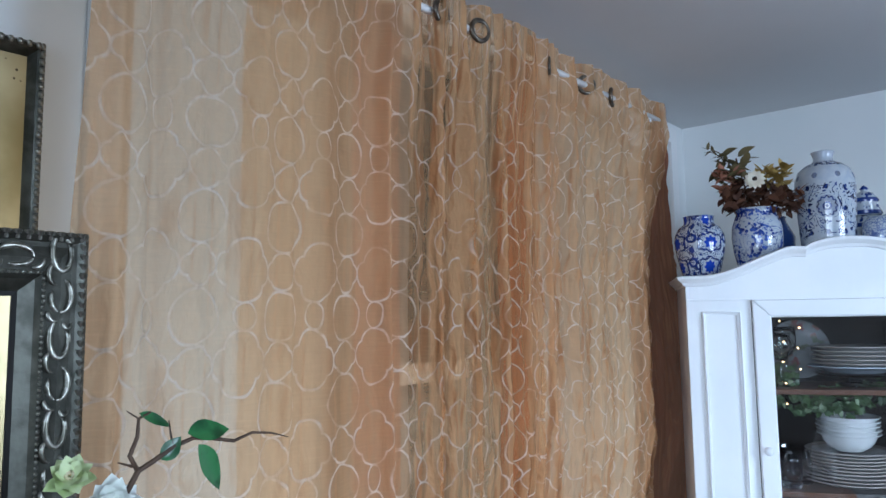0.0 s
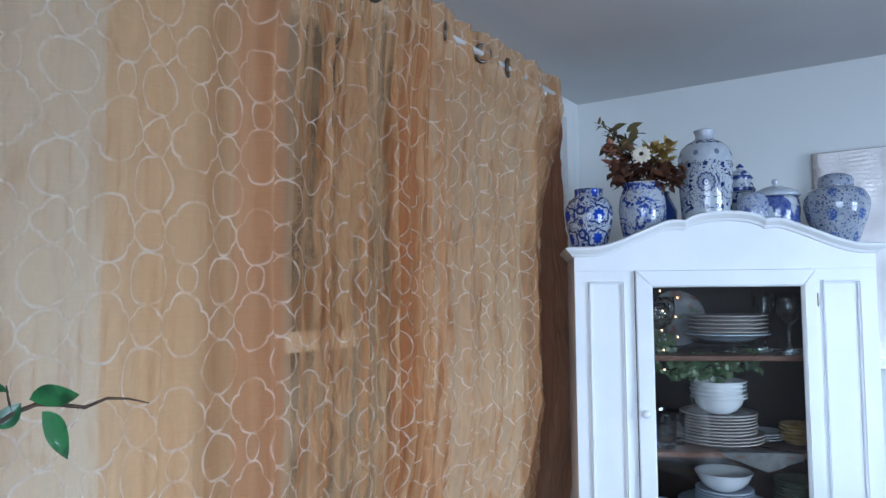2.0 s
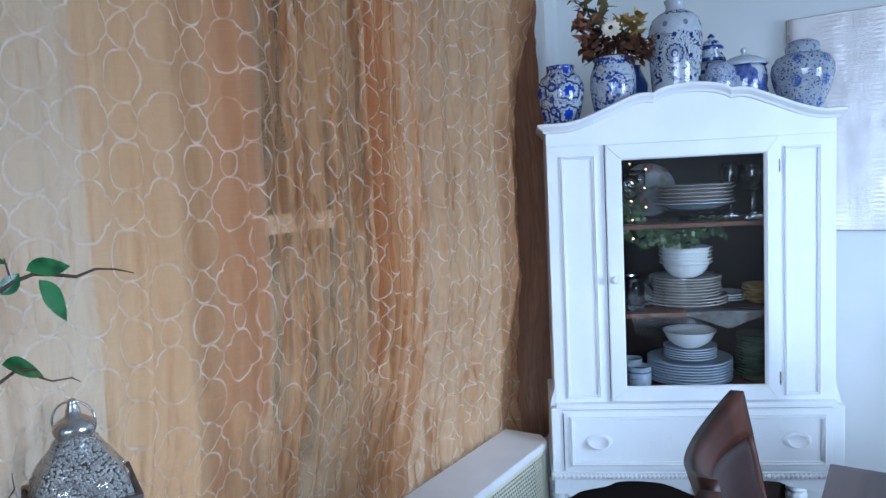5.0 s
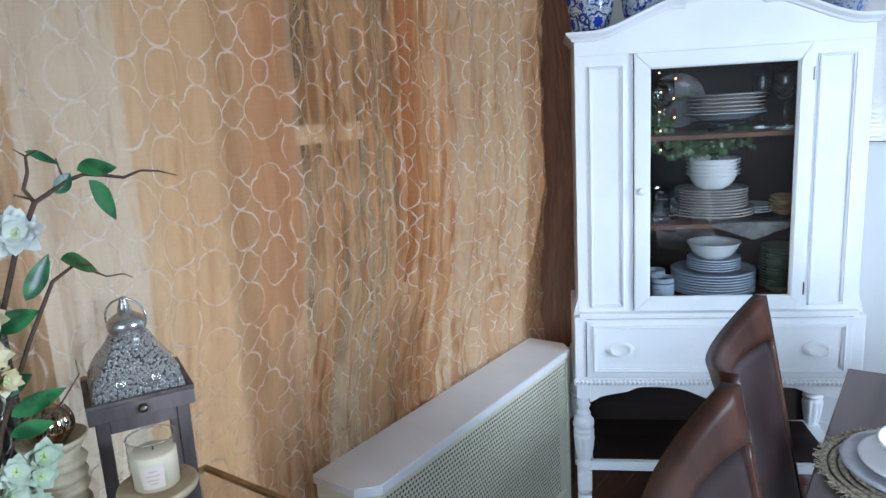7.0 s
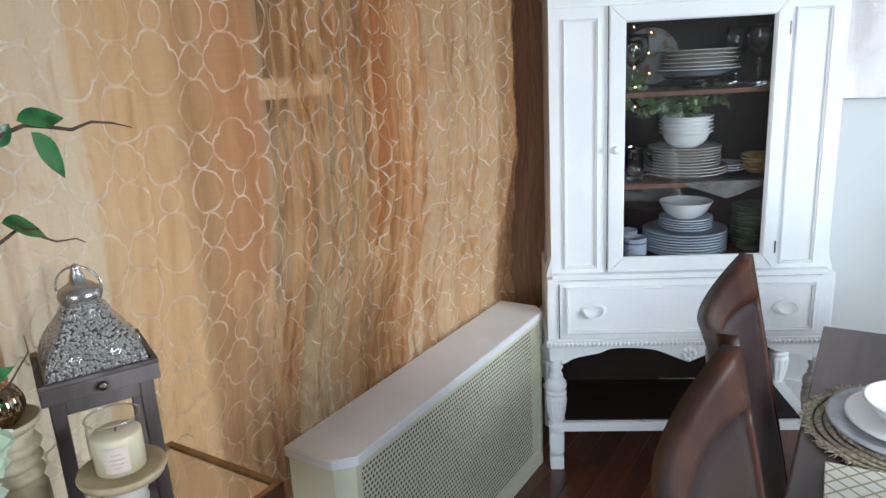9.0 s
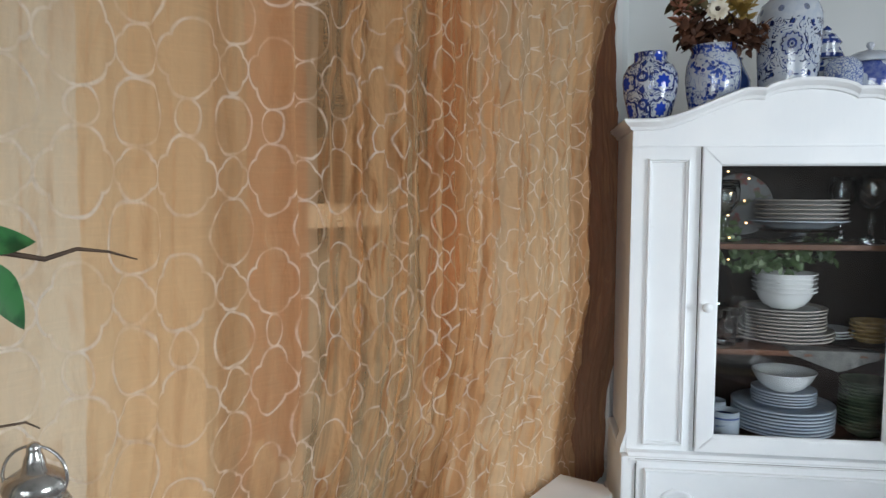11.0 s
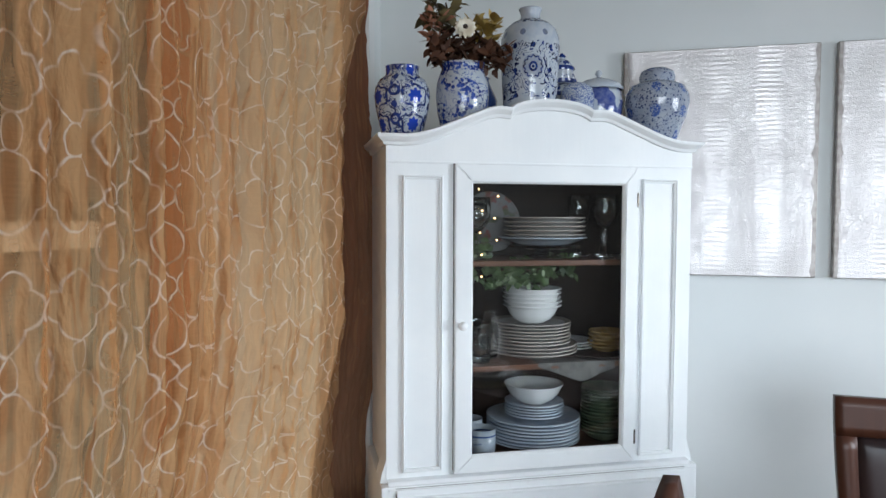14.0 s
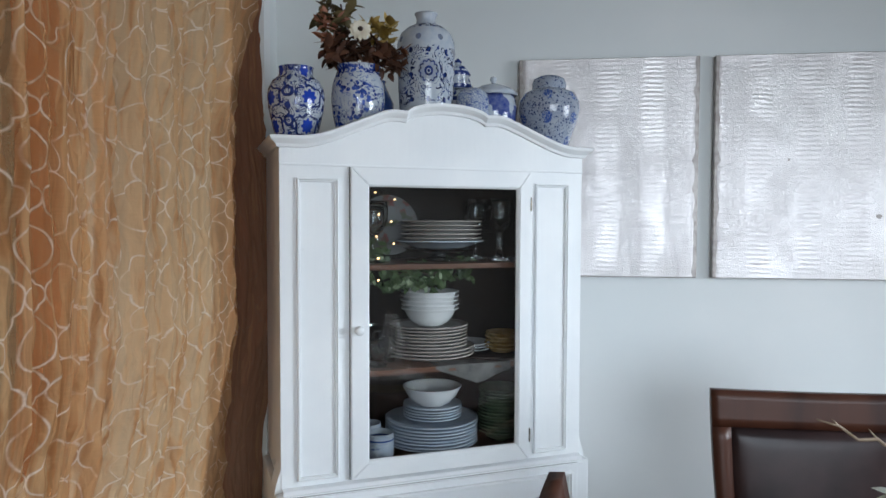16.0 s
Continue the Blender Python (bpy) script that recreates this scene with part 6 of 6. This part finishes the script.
# ---- dining table and chairs ----
TX0, TX1, TY0, TY1, TZ = 0.045, 1.02, 0.80, 2.212, 0.75
tb = thing("dining_table", Matrix.Translation(((TX0 + TX1) / 2, (TY0 + TY1) / 2, 0)), "dark polished wooden dining table", "table")
tw, tl = (TX1 - TX0) / 2, (TY1 - TY0) / 2
part("tabletop", box(-tw, tw, -tl, tl, TZ - 0.032, TZ, 0.005), table_wood, tb)
part("apron", box(-tw + 0.05, tw - 0.05, -tl + 0.05, -tl + 0.072, TZ - 0.12, TZ - 0.033), table_wood, tb)
part("apron", box(-tw + 0.05, tw - 0.05, tl - 0.072, tl - 0.05, TZ - 0.12, TZ - 0.033), table_wood, tb)
part("apron", box(-tw + 0.05, -tw + 0.072, -tl + 0.073, tl - 0.073, TZ - 0.12, TZ - 0.033), table_wood, tb)
part("apron", box(tw - 0.072, tw - 0.05, -tl + 0.073, tl - 0.073, TZ - 0.12, TZ - 0.033), table_wood, tb)
for x in (-tw + 0.085, tw - 0.085):
    for y in (-tl + 0.085, tl - 0.085):
        part("leg", box(x - 0.035, x + 0.035, y - 0.035, y + 0.035, 0, TZ - 0.033, 0.004), table_wood, tb)


def chair_back(s, h, rake=0.20, bow=0.062):
    """A point of the bowed, raked chair back: s from -1 to 1 across, h the height."""
    half = 0.200 + 0.034 * smooth(0.45, 1.05, h)
    return Vector((s * half, -0.205 - rake * (h - 0.45) + bow * (s * s - 1) * smooth(0.45, 0.9, h), h))


def curved(s0, s1, h0, h1, thick, ns, nh, puff=0.0, bevel=0.004, off=0.0, rake=0.20, bow=0.062, dip=0.0):
    bm = bmesh.new()
    sides = []
    for face in (0.5, -0.5):
        g = []
        for j in range(nh + 1):
            row = []
            for i in range(ns + 1):
                a, b = i / ns, j / nh
                h = h0 + (h1 - h0) * b
                p = chair_back(s0 + (s1 - s0) * a, h, rake, bow)
                p.z -= dip * b * (1 - (s0 + (s1 - s0) * a) ** 2)
                lift = puff * (math.sin(math.pi * a) ** 0.35) * (math.sin(math.pi * b) ** 0.35) if 0 < a < 1 and 0 < b < 1 else 0.0
                row.append(bm.verts.new(p + Vector((0, face * (thick + 2 * lift) + off, 0))))
            g.append(row)
        sides.append(g)
    f, k = sides
    for j in range(nh):
        for i in range(ns):
            bm.faces.new((f[j][i], f[j][i + 1], f[j + 1][i + 1], f[j + 1][i]))
            bm.faces.new((k[j][i], k[j + 1][i], k[j + 1][i + 1], k[j][i + 1]))
    for i in range(ns):
        bm.faces.new((f[0][i], k[0][i], k[0][i + 1], f[0][i + 1]))
        bm.faces.new((f[nh][i], f[nh][i + 1], k[nh][i + 1], k[nh][i]))
    for j in range(nh):
        bm.faces.new((f[j][0], f[j + 1][0], k[j + 1][0], k[j][0]))
        bm.faces.new((f[j][ns], k[j][ns], k[j + 1][ns], f[j + 1][ns]))
    if bevel:
        bmesh.ops.bevel(bm, geom=[e for e in bm.edges if len(e.link_faces) == 2 and e.calc_face_angle(0) > 1.0], offset=bevel, segments=2, affect="EDGES")
    return bm


def dining_chair(m, rake=0.20, bow=0.054, inner=0.965):
    ob = thing("dining_chair", m, "dark wooden dining chair with a brown leather back pad", "chair", "chairs round the dining table")
    part("top_rail", curved(-1, 1, 0.962, 1.052, 0.026, 22, 4, rake=rake, bow=bow, dip=0.9 * bow), chair_wood, ob, smooth=True)
    for s0, s1 in ((-1, -inner), (inner, 1)):
        part("stile", curved(s0, s1, 0.44, 0.9615, 0.026, 2, 16, bevel=0.002, rake=rake, bow=bow), chair_wood, ob, smooth=True)
    part("lower_rail", curved(-inner + 0.002, inner - 0.002, 0.50, 0.55, 0.024, 14, 2, rake=rake, bow=bow), chair_wood, ob, smooth=True)
    part("back_pad", curved(-inner + 0.005, inner - 0.005, 0.552, 0.959, 0.018, 22, 18, 0.019, 0.0, rake=rake, bow=bow), leather, ob, "dark brown leather back pad", smooth=True)
    part("seat_frame", box(-0.215, 0.215, -0.215, 0.215, 0.40, 0.445, 0.004), chair_wood, ob)
    seat = box(-0.212, 0.212, -0.19, 0.22, 0.4455, 0.50, 0.02, seg=4)
    part("seat", seat, leather, ob, "dark brown leather seat", smooth=True)
    for x in (-0.19, 0.19):
        for y in (-0.19, 0.19):
            part("leg", box(x - 0.02, x + 0.02, y - 0.02, y + 0.02, 0, 0.3995, 0.003), chair_wood, ob)
    return ob


ch1 = dining_chair(pose(0.258, 1.561, 0, 0, 0, -84))
copy_thing(ch1, pose(0.318, 1.056, 0, 0, 0, -84))
tagged(dining_chair(pose(0.543, 2.16, 0, 0, 0, 180), 0.05, 0.004, 0.81), "dark wooden dining chair with a leather pad at the table end")

# place setting
jute = Mat("jute", rough=0.85)
jn = jute.noise(120, 3)
jute.colour(jute.mix(jn.below(0.6, 0.4), (0.36, 0.30, 0.20), (0.60, 0.53, 0.39))).bump(jn, 0.8, 0.004)
jute = jute.mat
bm = bmesh.new()
rj = random.Random(5)
for k in range(11):
    torus(0.015 + 0.0165 * k, 0.0066, 56, 6, Matrix.Translation((0, 0, 0.005)) @ Matrix.Diagonal((1, 1, 0.6, 1)), bm)
for v in bm.verts:
    a = math.atan2(v.co.y, v.co.x)
    r = math.hypot(v.co.x, v.co.y)
    v.co.z += 0.0016 * math.sin(a * 46 + r * 300)
MX, MY = 0.235, 1.680
mat_ob = thing("placemat", Matrix.Translation((MX, MY, TZ)), "round braided jute placemat with a frayed edge", "placemat")
tagged(part("braid", bm, jute, mat_ob, smooth=True), kind="stuff")
bm = bmesh.new()
for k in range(620):
    a = rj.uniform(0, 2 * math.pi)
    r0, ln = 0.180, rj.uniform(0.004, 0.020)
    b = a + rj.uniform(-0.06, 0.06)
    tube(((r0 * math.cos(a), r0 * math.sin(a), 0.004), ((r0 + ln) * math.cos(b), (r0 + ln) * math.sin(b), rj.uniform(0.001, 0.012))), 0.0009, 4, bm)
tagged(part("fringe", bm, jute, mat_ob), kind="stuff")
charger_grey = Mat("charger_grey", rough=0.2).varied(24, (0.40, 0.41, 0.44), (0.52, 0.53, 0.56)).mat
for nm, prof, z, mt, lb in (("charger_plate", plate_profile(0.152, 0.016), 0.0095, charger_grey, "grey glazed charger plate on the placemat"), ("dinner_plate", plate_profile(0.122, 0.016), 0.0185, china, "white dinner plate on a charger"), ("bowl", bowl_profile(0.090, 0.045), 0.027, china, "white bowl on a dinner plate")):
    solid(nm, lathe(prof, 56), mt, lb, "bowl" if nm == "bowl" else "plate", smooth=True, group="place setting", m=Matrix.Translation((MX, MY, TZ + z)))
m = Mat("napkin_cloth", rough=0.8)
x, y, z = m.sep()
d1, d2 = (x + y).fold(0.036).abs(), (x - y).fold(0.036).abs()
m.colour(m.mix(d1.min(d2).below(0.0022, 0.0034), (0.80, 0.78, 0.69), (0.40, 0.35, 0.20)))
m.bump(m.noise(300, 3), 0.3, 0.001)
bm = bmesh.new()
for k in range(4):
    box(0.0, 0.17 - 0.002 * k, -0.19 + 0.001 * k, 0.0, 0.0 + 0.0036 * k, 0.0033 + 0.0036 * k, 0.0012, bm)
solid("napkin", bm, m.mat, "folded cream napkin with a gold lattice print", "napkin", m=pose(0.096, 1.492, TZ, 0, 0, 3))

# centrepiece on the table, of which a bare twig and pale petals come into view
cp = thing("centrepiece", Matrix.Translation((0.50, 1.40, TZ)), "white vase of pale green blossoms with a bare twig", "flowers")
part("vase", lathe(((0, 0), (0.045, 0), (0.055, 0.05), (0.06, 0.12), (0.045, 0.19), (0.03, 0.23), (0.035, 0.25), (0.03, 0.25), (0.0, 0.22)), 32), china, cp, smooth=True)
bm = bmesh.new()
tube(((0, 0, 0.22), (-0.10, 0.03, 0.37), (-0.19, 0.05, 0.445), (-0.233, 0.05, 0.463), (-0.240, 0.05, 0.469), (-0.261, 0.05, 0.467), (-0.281, 0.05, 0.482), (-0.306, 0.05, 0.489)), (0.003, 0.0028, 0.0024, 0.0022, 0.0022, 0.002, 0.0016, 0.0008), 7, bm)
tube(((-0.281, 0.05, 0.482), (-0.290, 0.05, 0.490)), (0.0012, 0.0006), 6, bm)
tube(((-0.240, 0.05, 0.469), (-0.25, 0.05, 0.480)), (0.0012, 0.0006), 6, bm)
twig_tan = Mat("twig_tan", rough=0.7).varied(40, (0.20, 0.14, 0.09), (0.34, 0.26, 0.18)).mat
part("twig", bm, twig_tan, cp, "bare tan twig", smooth=True)
petal_mint = Mat("petal_mint", rough=0.5).varied(30, (0.58, 0.70, 0.60), (0.74, 0.82, 0.74)).mat
rc = random.Random(31)
for k in range(4):
    bm = bmesh.new()
    c = Vector((-0.225 + 0.022 * k, 0.05 - 0.012 * k + rc.uniform(-0.02, 0.02), 0.418 + 0.012 * rc.uniform(-1, 1) + (0.018 if k == 1 else 0)))
    for j in range(10):
        a = 2.4 * j
        leaf_into(bm, c, (math.cos(a), math.sin(a), rc.uniform(-0.3, 0.7)), (0, 0, 1), 0.028, 0.022, 0.25, 4)
    part("blossom", bm, petal_mint if k % 3 else petal_white, cp, smooth=True)

# ---- floor boards ----
floor = thing("floor", Matrix(), "dark reddish brown wooden board floor", "floor", kind="structure")
part("subfloor", box(WX - 0.2, EX + 0.2, SY - 0.2, BY + 0.2, -0.12, -0.006), dark_void, floor)
rb = random.Random(11)
board_w = 0.085
lens_b = {}


def board_mesh(ln):
    key = round(ln, 2)
    if key not in lens_b:
        lens_b[key] = mesh_of("board", box(-board_w / 2 + 0.0006, board_w / 2 - 0.0006, 0.0006, ln - 0.0006, -0.006, 0.0, 0.0012, seg=1), floor_wood)
    return lens_b[key]


for c in range(45):
    yb, ln = SY, rb.uniform(0.2, 1.2)
    while yb < BY - 0.02:
        ln = min(ln, BY - yb)
        part("board", board_mesh(ln), None, floor).location = (WX + (c + 0.5) * board_w, yb, 0)
        yb += ln
        ln = rb.choice((0.9, 1.2, 1.5))
